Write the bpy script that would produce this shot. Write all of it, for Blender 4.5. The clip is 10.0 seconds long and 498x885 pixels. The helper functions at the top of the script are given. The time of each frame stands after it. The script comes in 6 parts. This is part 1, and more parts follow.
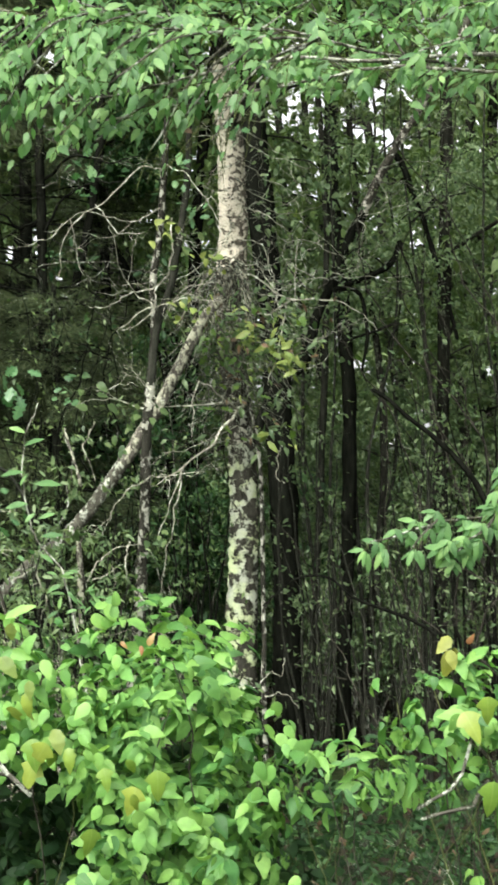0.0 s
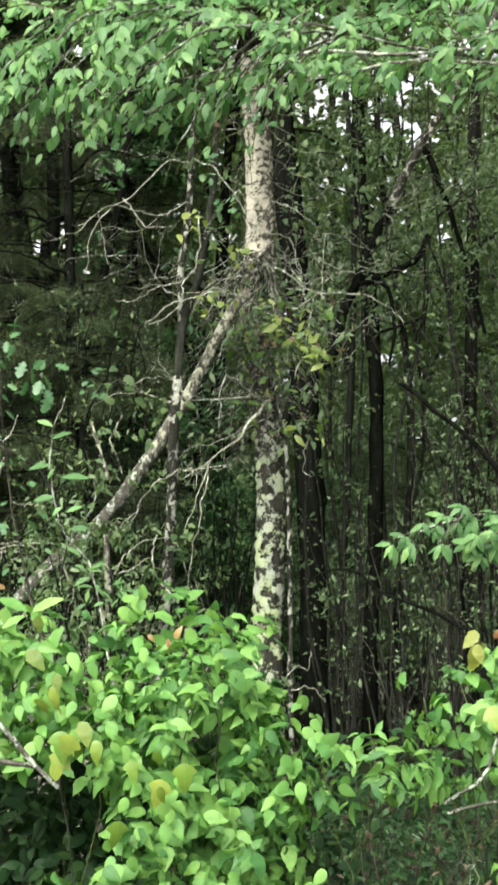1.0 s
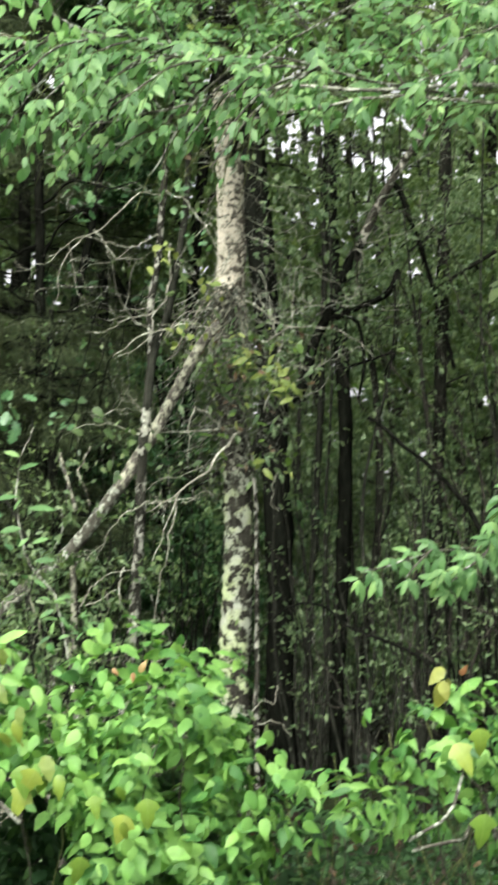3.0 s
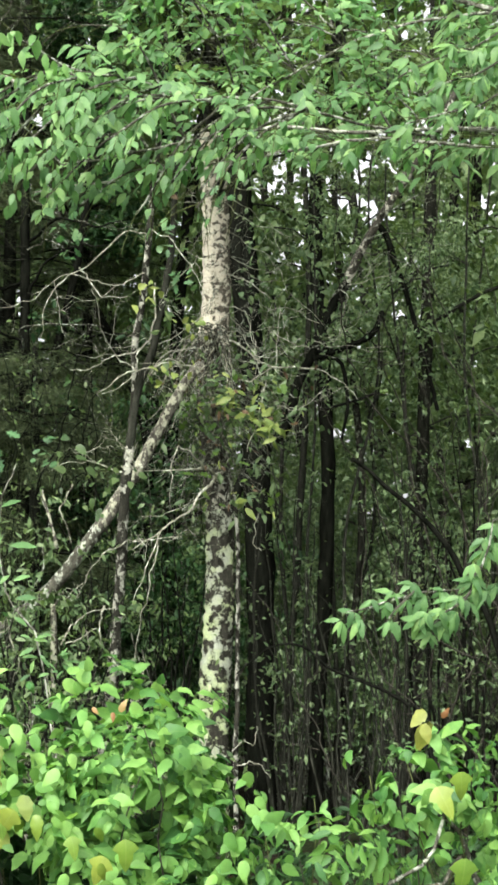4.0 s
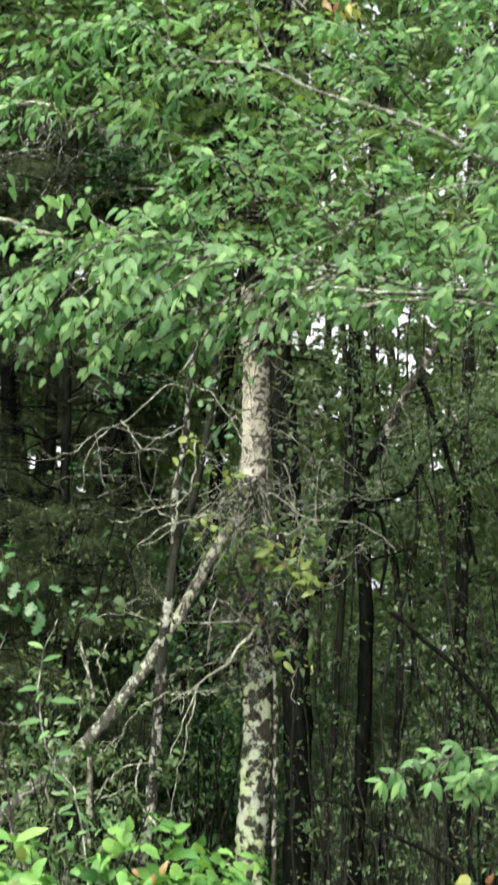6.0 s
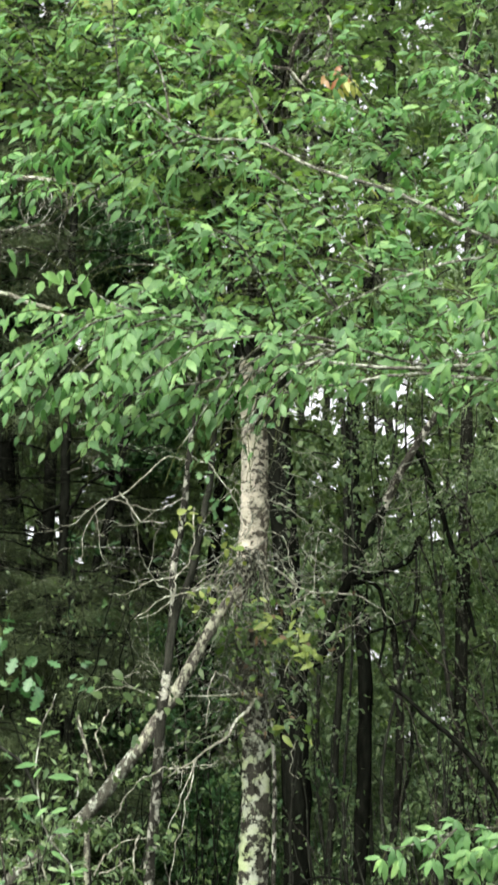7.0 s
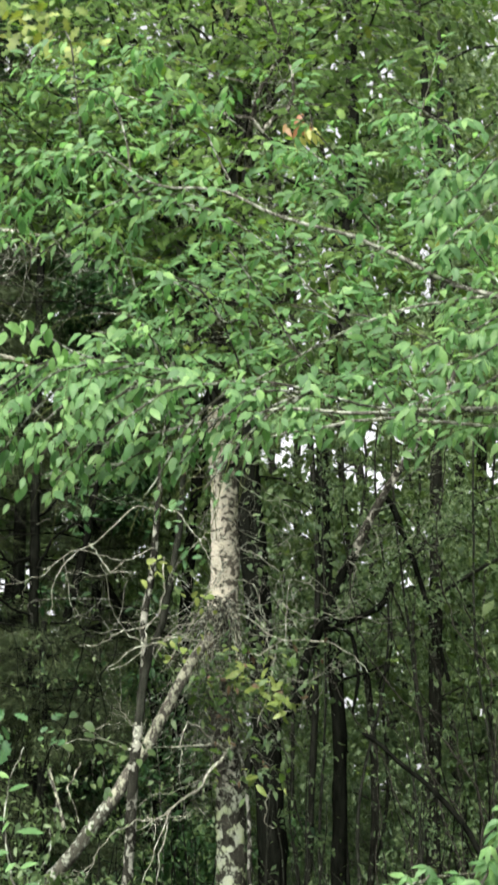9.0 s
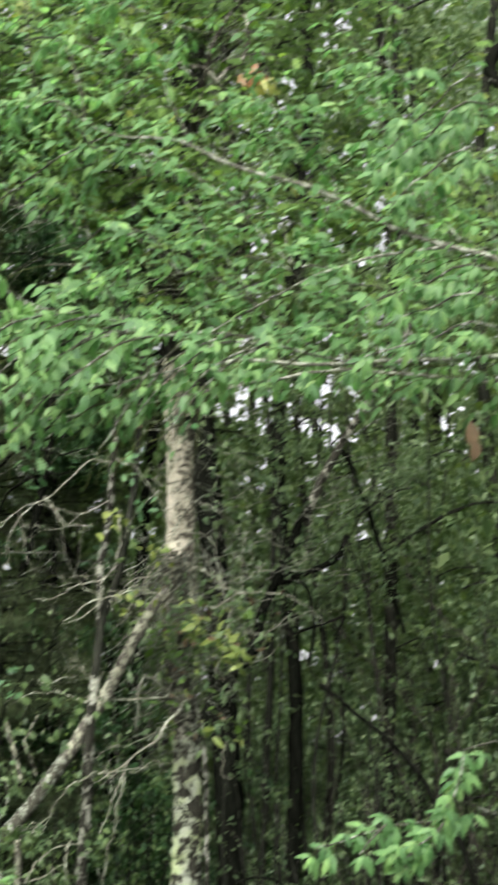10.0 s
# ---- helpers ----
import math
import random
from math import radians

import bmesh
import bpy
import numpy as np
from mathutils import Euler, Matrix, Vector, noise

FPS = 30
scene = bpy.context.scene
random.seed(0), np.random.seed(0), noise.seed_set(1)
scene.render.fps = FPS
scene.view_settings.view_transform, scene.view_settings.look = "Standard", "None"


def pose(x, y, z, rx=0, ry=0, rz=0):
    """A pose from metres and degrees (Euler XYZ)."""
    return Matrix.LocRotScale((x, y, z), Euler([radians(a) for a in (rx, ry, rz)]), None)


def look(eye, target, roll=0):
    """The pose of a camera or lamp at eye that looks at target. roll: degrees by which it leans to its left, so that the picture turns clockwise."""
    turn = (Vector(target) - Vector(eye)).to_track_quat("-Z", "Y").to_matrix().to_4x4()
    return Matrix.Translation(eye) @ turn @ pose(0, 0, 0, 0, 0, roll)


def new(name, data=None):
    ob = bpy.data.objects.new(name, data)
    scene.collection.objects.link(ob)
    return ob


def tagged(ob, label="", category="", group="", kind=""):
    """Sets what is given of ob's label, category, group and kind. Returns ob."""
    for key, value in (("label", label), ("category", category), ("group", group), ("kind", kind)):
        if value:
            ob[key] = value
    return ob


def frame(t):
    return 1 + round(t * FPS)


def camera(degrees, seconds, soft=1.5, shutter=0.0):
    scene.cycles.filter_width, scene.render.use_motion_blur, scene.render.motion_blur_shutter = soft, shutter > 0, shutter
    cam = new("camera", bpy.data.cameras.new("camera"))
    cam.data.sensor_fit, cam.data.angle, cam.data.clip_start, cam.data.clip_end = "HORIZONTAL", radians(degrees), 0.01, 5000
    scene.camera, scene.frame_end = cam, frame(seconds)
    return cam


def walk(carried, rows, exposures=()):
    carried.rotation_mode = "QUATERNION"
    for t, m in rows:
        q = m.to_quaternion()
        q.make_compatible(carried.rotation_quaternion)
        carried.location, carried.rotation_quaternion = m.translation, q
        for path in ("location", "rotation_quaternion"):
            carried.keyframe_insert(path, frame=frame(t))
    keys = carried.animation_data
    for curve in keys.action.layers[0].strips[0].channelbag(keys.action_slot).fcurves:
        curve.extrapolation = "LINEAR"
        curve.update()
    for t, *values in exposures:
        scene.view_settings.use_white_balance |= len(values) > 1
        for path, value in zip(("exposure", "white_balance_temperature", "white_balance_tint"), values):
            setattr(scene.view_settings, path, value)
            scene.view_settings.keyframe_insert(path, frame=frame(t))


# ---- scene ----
# ---------------------------------------------------------------- camera and its way
cam = camera(16.73, 10.0, soft=3.0, shutter=0.75)

# seconds, eye, turn to the left, tilt up, roll (degrees): held in the hand, tilting up
PATH = [
    (0.0, 0.001, 0.000, 1.601, -0.00, 4.05, -0.98), (0.5, -0.002, -0.006, 1.601, 0.52, 4.32, -1.02),
    (1.0, 0.000, -0.004, 1.601, 0.91, 3.85, -0.79), (1.5, 0.002, 0.007, 1.597, 1.24, 2.99, -0.50),
    (2.0, -0.002, 0.006, 1.597, 1.48, 2.60, -0.45), (2.5, -0.001, 0.003, 1.601, 1.30, 3.49, -0.54),
    (3.0, 0.004, 0.008, 1.604, -0.14, 4.94, -0.28), (3.2, 0.001, 0.007, 1.604, -0.54, 5.38, -0.06),
    (4.3, 0.001, 0.016, 1.604, -0.65, 6.65, 0.45), (4.5, 0.000, 0.013, 1.606, -0.46, 7.02, 0.44),
    (5.0, -0.009, 0.009, 1.614, 0.28, 8.43, 0.64), (5.5, -0.015, -0.007, 1.619, 0.58, 9.97, 0.88),
    (5.7, -0.014, -0.011, 1.618, 0.60, 10.51, 0.92), (6.8, -0.020, -0.027, 1.636, 0.49, 13.25, 1.09),
    (7.0, -0.018, -0.025, 1.635, 0.55, 13.66, 0.99), (7.5, -0.007, -0.033, 1.636, 0.35, 14.63, 0.69),
    (8.0, 0.004, -0.024, 1.640, -0.36, 15.39, 0.51), (8.5, 0.002, -0.026, 1.639, -0.69, 15.76, 0.31),
    (9.0, 0.003, -0.012, 1.633, -0.41, 15.32, -0.17), (9.5, 0.000, 0.007, 1.628, -0.87, 13.92, -0.29),
    (9.8, 0.000, 0.008, 1.629, -1.45, 13.54, -0.48), (9.9, -0.002, 0.004, 1.629, -1.70, 13.61, -0.61), (9.967, -0.002, 0.004, 1.629, -1.80, 13.67, -0.66),
    (10.0, -0.001, 0.004, 1.630, -1.97, 13.75, -0.72),
]


def held(x, y, z, turn, tilt, roll):
    a, b = radians(turn), radians(tilt)
    ahead = Vector((-math.sin(a) * math.cos(b), math.cos(a) * math.cos(b), math.sin(b)))
    return look((x, y, z), Vector((x, y, z)) + ahead, roll)


# the camera lowers its exposure a little as it tilts up into the light
EXPOSURE = [(0.0, 1.97), (3.0, 1.97), (4.5, 2.0), (5.5, 1.86), (7.0, 1.90), (8.5, 1.90), (9.5, 1.78), (10.0, 1.77)]
walk(cam, [(t, held(*row)) for t, *row in PATH], exposures=EXPOSURE)

# ---------------------------------------------------------------- overcast daylight
world = bpy.data.worlds.new("overcast")
scene.world = world
world.use_nodes = True
wn = world.node_tree
sky = wn.nodes.new("ShaderNodeTexSky")
sky.sky_type = "NISHITA"
sky.sun_disc = False
sky.sun_elevation, sky.sun_rotation = radians(44), radians(202)
sky.air_density, sky.dust_density, sky.ozone_density = 1.0, 6.0, 1.0
wn.nodes["Background"].inputs["Strength"].default_value = 0.12
cloud = wn.nodes.new("ShaderNodeHueSaturation")
cloud.inputs["Saturation"].default_value = 0.10
wn.links.new(sky.outputs["Color"], cloud.inputs["Color"])
wn.links.new(cloud.outputs["Color"], wn.nodes["Background"].inputs["Color"])

sun_data = bpy.data.lights.new("sun", "SUN")
sun_data.energy, sun_data.angle, sun_data.color = 1.3, radians(45), (1.0, 0.96, 0.88)
sun = new("sun", sun_data)
sun.matrix_world = look((-4, -10, 10.5), (0, 0, 0))

# ---------------------------------------------------------------- materials


def material(name):
    m = bpy.data.materials.new(name)
    m.use_nodes = True
    return m, m.node_tree.nodes, m.node_tree.links, m.node_tree.nodes["Principled BSDF"]


def ramp(nodes, stops, interpolation="LINEAR"):
    r = nodes.new("ShaderNodeValToRGB")
    r.color_ramp.interpolation = interpolation
    while len(r.color_ramp.elements) < len(stops):
        r.color_ramp.elements.new(0.5)
    for e, (at, c) in zip(r.color_ramp.elements, stops):
        e.position, e.color = at, (*c, 1)
    return r


def mixer(nodes, links, kind, a, b, factor):
    n = nodes.new("ShaderNodeMix")
    n.data_type, n.blend_type = "RGBA", kind
    for socket, value in ((n.inputs[0], factor), (n.inputs[6], a), (n.inputs[7], b)):
        if isinstance(value, bpy.types.NodeSocket):
            links.new(value, socket)
        elif isinstance(value, tuple):
            socket.default_value = (*value, 1)
        else:
            socket.default_value = value
    return n.outputs[2]


def texture(nodes, links, kind, scale, detail=4.0, stretch=(1, 1, 1), rough=0.6):
    co = nodes.new("ShaderNodeTexCoord")
    mp = nodes.new("ShaderNodeMapping")
    mp.inputs["Scale"].default_value = stretch
    t = nodes.new(kind)
    t.inputs["Scale"].default_value = scale
    if kind == "ShaderNodeTexNoise":
        t.inputs["Detail"].default_value, t.inputs["Roughness"].default_value = detail, rough
    links.new(co.outputs["Object"], mp.inputs["Vector"])
    links.new(mp.outputs["Vector"], t.inputs["Vector"])
    return t


def leaf_material(name, stops, glow, rough=0.42, through_part=0.38, spot=(0.16, 0.12, 0.03), veins=False, gloss=0.38):
    """Thin leaf: colour varies leaf by leaf and over each leaf; part of the light passes through."""
    m, nodes, links, bsdf = material(name)
    geo, info = nodes.new("ShaderNodeNewGeometry"), nodes.new("ShaderNodeObjectInfo")
    add, fract = nodes.new("ShaderNodeMath"), nodes.new("ShaderNodeMath")
    add.operation, fract.operation = "ADD", "FRACT"
    links.new(geo.outputs["Random Per Island"], add.inputs[0])
    links.new(info.outputs["Random"], add.inputs[1])
    links.new(add.outputs[0], fract.inputs[0])
    r = ramp(nodes, stops)
    links.new(fract.outputs[0], r.inputs[0])
    n1 = texture(nodes, links, "ShaderNodeTexNoise", 30.0, 3.0)
    n2 = texture(nodes, links, "ShaderNodeTexNoise", 70.0, 3.0)
    tone = ramp(nodes, [(0.3, (0.72, 0.74, 0.7)), (0.7, (1.15, 1.12, 1.0))])
    links.new(n1.outputs[0], tone.inputs[0])
    col = mixer(nodes, links, "MULTIPLY", r.outputs[0], tone.outputs[0], 1.0)
    blot = ramp(nodes, [(0.72, (0, 0, 0)), (0.78, (1, 1, 1))])
    links.new(n2.outputs[0], blot.inputs[0])
    dim = nodes.new("ShaderNodeMath")
    dim.operation = "MULTIPLY"
    dim.inputs[1].default_value = 0.6
    links.new(blot.outputs[0], dim.inputs[0])
    col = mixer(nodes, links, "MIX", col, spot, dim.outputs[0])
    bump = nodes.new("ShaderNodeBump")
    bump.inputs["Strength"].default_value, bump.inputs["Distance"].default_value = 0.35, 0.004
    links.new(n1.outputs[0], bump.inputs["Height"])
    if veins:
        at = nodes.new("ShaderNodeAttribute")
        at.attribute_name = "vein"
        split = nodes.new("ShaderNodeSeparateXYZ")
        links.new(at.outputs["Vector"], split.inputs[0])
        rib = ramp(nodes, [(0.008, (1, 1, 1)), (0.03, (0, 0, 0))])
        links.new(split.outputs["Y"], rib.inputs[0])
        pale = mixer(nodes, links, "MIX", col, (0.30, 0.42, 0.16), 0.12)
        col = mixer(nodes, links, "MIX", col, pale, rib.outputs[0])
        slant, wave, scale = nodes.new("ShaderNodeMath"), nodes.new("ShaderNodeMath"), nodes.new("ShaderNodeMath")
        slant.operation, wave.operation, scale.operation = "MULTIPLY_ADD", "SINE", "MULTIPLY"
        slant.inputs[1].default_value = -0.8
        links.new(split.outputs["Y"], slant.inputs[0])
        links.new(split.outputs["X"], slant.inputs[2])
        scale.inputs[1].default_value = 62.0
        links.new(slant.outputs[0], scale.inputs[0])
        links.new(scale.outputs[0], wave.inputs[0])
        ridges = nodes.new("ShaderNodeBump")
        ridges.inputs["Strength"].default_value, ridges.inputs["Distance"].default_value = 0.10, 0.0005
        links.new(wave.outputs[0], ridges.inputs["Height"])
        links.new(bump.outputs[0], ridges.inputs["Normal"])
        bump = ridges
    links.new(col, bsdf.inputs["Base Color"])
    bsdf.inputs["Roughness"].default_value = rough
    bsdf.inputs["Specular IOR Level"].default_value = gloss
    links.new(bump.outputs[0], bsdf.inputs["Normal"])
    tr = nodes.new("ShaderNodeBsdfTranslucent")
    links.new(mixer(nodes, links, "MULTIPLY", col, glow, 1.0), tr.inputs["Color"])
    mix = nodes.new("ShaderNodeMixShader")
    mix.inputs[0].default_value = through_part
    links.new(bsdf.outputs[0], mix.inputs[1])
    links.new(tr.outputs[0], mix.inputs[2])
    links.new(mix.outputs[0], nodes["Material Output"].inputs["Surface"])
    return m


def bark_material(name, dark, light, lichen=None, cover=0.5, patch=16.0, crack=26.0, second=None, side=0.0, squash=0.75):
    """Furrowed bark; crusts of lichen in patches where a lichen colour is given."""
    m, nodes, links, bsdf = material(name)
    coarse = texture(nodes, links, "ShaderNodeTexNoise", crack, 6.0, (1, 1, 0.28), 0.65)
    fine = texture(nodes, links, "ShaderNodeTexNoise", 140.0, 5.0, (1, 1, 0.6))
    r = ramp(nodes, [(0.32, dark), (0.68, light)])
    links.new(coarse.outputs[0], r.inputs[0])
    tone = ramp(nodes, [(0.25, (0.6, 0.6, 0.6)), (0.75, (1.3, 1.3, 1.3))])
    links.new(fine.outputs[0], tone.inputs[0])
    col = mixer(nodes, links, "MULTIPLY", r.outputs[0], tone.outputs[0], 1.0)
    height = coarse.outputs[0]
    if lichen:
        edge = texture(nodes, links, "ShaderNodeTexNoise", patch, 7.0, (1, 1, squash), 0.68)
        mask = ramp(nodes, [(1 - cover - 0.02, (0, 0, 0)), (1 - cover + 0.02, (1, 1, 1))])
        pale_amount = edge.outputs[0]
        # side makes the pale crust thicker towards one side along X
        if side:
            where, split, more = nodes.new("ShaderNodeTexCoord"), nodes.new("ShaderNodeSeparateXYZ"), nodes.new("ShaderNodeMath")
            links.new(where.outputs["Object"], split.inputs[0])
            more.operation = "MULTIPLY_ADD"
            more.inputs[1].default_value = side
            links.new(split.outputs["X"], more.inputs[0])
            links.new(edge.outputs[0], more.inputs[2])
            pale_amount = more.outputs[0]
        links.new(pale_amount, mask.inputs[0])
        tint = texture(nodes, links, "ShaderNodeTexNoise", 5.0, 3.0)
        hue = ramp(nodes, [(0.42, lichen), (0.58, second or lichen)])
        links.new(tint.outputs[0], hue.inputs[0])
        crust = mixer(nodes, links, "MULTIPLY", hue.outputs[0], tone.outputs[0], 0.8)
        col = mixer(nodes, links, "MIX", col, crust, mask.outputs[0])
        height = mixer(nodes, links, "ADD", coarse.outputs[0], mask.outputs[0], 0.5)
    links.new(col, bsdf.inputs["Base Color"])
    bsdf.inputs["Roughness"].default_value = 0.9
    bsdf.inputs["Specular IOR Level"].default_value = 0.0
    bump = nodes.new("ShaderNodeBump")
    bump.inputs["Strength"].default_value, bump.inputs["Distance"].default_value = 0.9, 0.012
    links.new(height, bump.inputs["Height"])
    links.new(bump.outputs[0], bsdf.inputs["Normal"])
    return m


LEAF_HORNBEAM = leaf_material("hornbeam_leaf", [(0.0, (0.070, 0.160, 0.065)), (0.4, (0.110, 0.230, 0.090)), (0.8, (0.158, 0.303, 0.118)), (1.0, (0.225, 0.38, 0.145))], (1.15, 1.38, 0.95), 0.46, 0.50, veins=True, gloss=0.34)
LEAF_OAK = leaf_material("oak_leaf", [(0.0, (0.055, 0.112, 0.028)), (0.5, (0.096, 0.178, 0.045)), (0.97, (0.15, 0.25, 0.068)), (1.0, (0.22, 0.24, 0.05))], (1.3, 1.4, 0.6), 0.5, 0.45, veins=True, gloss=0.2)
LEAF_VINE = leaf_material("vine_leaf", [(0.0, (0.040, 0.125, 0.034)), (0.3, (0.080, 0.202, 0.050)), (0.7, (0.132, 0.282, 0.070)), (1.0, (0.195, 0.365, 0.096))], (1.25, 1.35, 0.75), 0.5, 0.38, veins=True, gloss=0.3)
# lime leaf, its colour raised to hold the light on the bush
LEAF_LIME = leaf_material("lime_vine_leaf", [(0.0, (0.115, 0.275, 0.070)), (0.5, (0.165, 0.345, 0.090)), (1.0, (0.235, 0.425, 0.125))], (1.25, 1.3, 0.75), 0.5, 0.42, veins=True, gloss=0.28)
# darker than LEAF_SHADE: deep shade is put into this leaf colour
LEAF_DARK = leaf_material("shade_dark_leaf", [(0.0, (0.012, 0.036, 0.013)), (0.6, (0.023, 0.058, 0.021)), (1.0, (0.05, 0.105, 0.034))], (1.2, 1.4, 0.8), 0.5, 0.3, gloss=0.14)
# lighter copy of the understory leaf: light in the wood put into colour
LEAF_DIM = leaf_material("lightened_leaf", [(0.0, (0.052, 0.098, 0.046)), (0.5, (0.098, 0.158, 0.076)), (1.0, (0.195, 0.275, 0.148))], (1.3, 1.35, 0.8), 0.46, gloss=0.28)
LEAF_OLD = leaf_material("yellowing_leaf", [(0.0, (0.105, 0.205, 0.032)), (0.6, (0.145, 0.235, 0.036)), (1.0, (0.200, 0.255, 0.045))], (1.3, 1.25, 0.6), 0.45, 0.28, veins=True)
# brighter copy of the hornbeam leaf: light on the left bough painted in
LEAF_LIT = leaf_material("lit_bough_leaf", [(0.0, (0.12, 0.26, 0.085)), (1.0, (0.20, 0.36, 0.125))], (1.15, 1.38, 0.95), 0.46, 0.50, veins=True, gloss=0.34)
LEAF_RED = leaf_material("young_red_leaf", [(0.0, (0.27, 0.13, 0.07)), (1.0, (0.29, 0.22, 0.09))], (1.4, 1.0, 0.6), 0.4, veins=True)
LEAF_MAPLE = leaf_material("blue_green_leaf", [(0.0, (0.04, 0.11, 0.045)), (0.6, (0.075, 0.17, 0.075)), (1.0, (0.13, 0.23, 0.11))], (1.2, 1.4, 0.9), 0.42, 0.38, veins=True)
LEAF_SPRIG = leaf_material("yellow_green_leaf", [(0.0, (0.13, 0.195, 0.048)), (1.0, (0.25, 0.31, 0.095))], (1.3, 1.3, 0.6), 0.45, 0.3, veins=True)
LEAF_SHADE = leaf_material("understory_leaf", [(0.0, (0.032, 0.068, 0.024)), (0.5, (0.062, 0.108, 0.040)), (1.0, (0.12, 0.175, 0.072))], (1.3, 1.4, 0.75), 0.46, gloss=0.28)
LEAF_FAR = leaf_material("crown_leaf", [(0.0, (0.038, 0.074, 0.026)), (0.5, (0.070, 0.118, 0.045)), (1.0, (0.125, 0.180, 0.078))], (1.3, 1.4, 0.6), 0.5, gloss=0.22)
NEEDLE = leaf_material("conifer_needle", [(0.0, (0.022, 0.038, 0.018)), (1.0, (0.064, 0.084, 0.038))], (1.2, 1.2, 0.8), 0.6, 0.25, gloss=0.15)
LEAF_PALE = leaf_material("pale_yellow_leaf", [(0.0, (0.27, 0.31, 0.085)), (1.0, (0.34, 0.36, 0.12))], (1.2, 1.2, 0.6), 0.45, 0.45, veins=True)
LEAF_DEAD = leaf_material("dead_leaf", [(0.0, (0.055, 0.040, 0.024)), (1.0, (0.165, 0.115, 0.068))], (1.2, 0.9, 0.6), 0.7, 0.2)
BARK_PALE = bark_material("lichened_bark", (0.010, 0.010, 0.0075), (0.054, 0.053, 0.041), (0.30, 0.33, 0.255), 0.485, 12.0, 30.0, (0.33, 0.395, 0.215), side=-0.35, squash=1.05)
# side paints this trunk's light left and shaded right over the real scales
BARK_CREAM = bark_material("pale_scaly_bark", (0.030, 0.027, 0.021), (0.17, 0.155, 0.118), (0.66, 0.62, 0.49), 0.495, 21.0, 44.0, (0.55, 0.52, 0.40), side=-0.8, squash=1.2)
BARK_FLAKED = bark_material("dark_flaking_bark", (0.014, 0.0135, 0.0105), (0.080, 0.077, 0.060), (0.40, 0.40, 0.32), 0.455, 19.0, 34.0, squash=0.9)
BARK_LEAN = bark_material("weathered_pale_bark", (0.03, 0.028, 0.022), (0.14, 0.135, 0.11), (0.32, 0.33, 0.24), 0.49, 30.0)
BARK_BOUGH = bark_material("lichened_bough", (0.06, 0.06, 0.047), (0.18, 0.18, 0.145), (0.34, 0.365, 0.29), 0.50, 34.0, 60.0)
# base colour near black: the deep shade of the wood is painted in
BARK_DARK = bark_material("shade_dark_bark", (0.0022, 0.0025, 0.0018), (0.011, 0.0122, 0.009))
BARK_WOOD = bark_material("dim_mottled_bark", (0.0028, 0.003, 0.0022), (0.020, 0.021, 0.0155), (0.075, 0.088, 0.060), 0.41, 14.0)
BARK_GREY = bark_material("grey_bark", (0.008, 0.009, 0.0065), (0.036, 0.038, 0.029), (0.17, 0.20, 0.14), 0.37, 14.0)
BARK_MOTTLED = bark_material("mottled_bark", (0.008, 0.0078, 0.006), (0.042, 0.042, 0.033), (0.28, 0.29, 0.235), 0.475, 17.0)
BARK_TWIG = bark_material("twig_bark", (0.030, 0.030, 0.023), (0.11, 0.11, 0.085), (0.32, 0.35, 0.28), 0.46, 30.0, 60.0)
BARK_DEAD = bark_material("dead_wood", (0.14, 0.14, 0.105), (0.36, 0.36, 0.28), (0.56, 0.59, 0.46), 0.46, 26.0, 50.0)
STEM_GREEN = bark_material("green_stem", (0.035, 0.048, 0.018), (0.085, 0.10, 0.038), None)
STEM_BROWN = bark_material("brown_stem", (0.015, 0.0145, 0.011), (0.055, 0.052, 0.041), None)


def ground_material():
    m, nodes, links, bsdf = material("leaf_litter_ground")
    big = texture(nodes, links, "ShaderNodeTexNoise", 0.5, 5.0)
    small = texture(nodes, links, "ShaderNodeTexVoronoi", 14.0)
    grain = texture(nodes, links, "ShaderNodeTexNoise", 45.0, 6.0)
    soil = ramp(nodes, [(0.0, (0.006, 0.005, 0.0035)), (0.5, (0.017, 0.013, 0.009)), (1.0, (0.045, 0.034, 0.022))])
    links.new(small.outputs["Color"], soil.inputs[0])
    moss = ramp(nodes, [(0.3, (0.015, 0.032, 0.009)), (0.8, (0.04, 0.07, 0.02))])
    links.new(grain.outputs[0], moss.inputs[0])
    mask = ramp(nodes, [(0.5, (0, 0, 0)), (0.62, (1, 1, 1))])
    links.new(big.outputs[0], mask.inputs[0])
    links.new(mixer(nodes, links, "MIX", soil.outputs[0], moss.outputs[0], mask.outputs[0]), bsdf.inputs["Base Color"])
    bsdf.inputs["Roughness"].default_value = 0.95
    bsdf.inputs["Specular IOR Level"].default_value = 0.05
    bump = nodes.new("ShaderNodeBump")
    bump.inputs["Strength"].default_value, bump.inputs["Distance"].default_value = 0.8, 0.03
    links.new(grain.outputs[0], bump.inputs["Height"])
    links.new(bump.outputs[0], bsdf.inputs["Normal"])
    return m


GROUND = ground_material()

# ---------------------------------------------------------------- mesh helpers


def unit(v):
    v = np.asarray(v, float)
    return v / np.maximum(np.linalg.norm(v, axis=-1, keepdims=True), 1e-9)


def mesh_of(name, verts, faces, mat, smooth=True):
    me = bpy.data.meshes.new(name)
    me.from_pydata(np.asarray(verts, float).tolist(), [], faces if isinstance(faces, list) else faces.tolist())
    me.materials.append(mat)
    if smooth:
        me.shade_smooth()
    return me


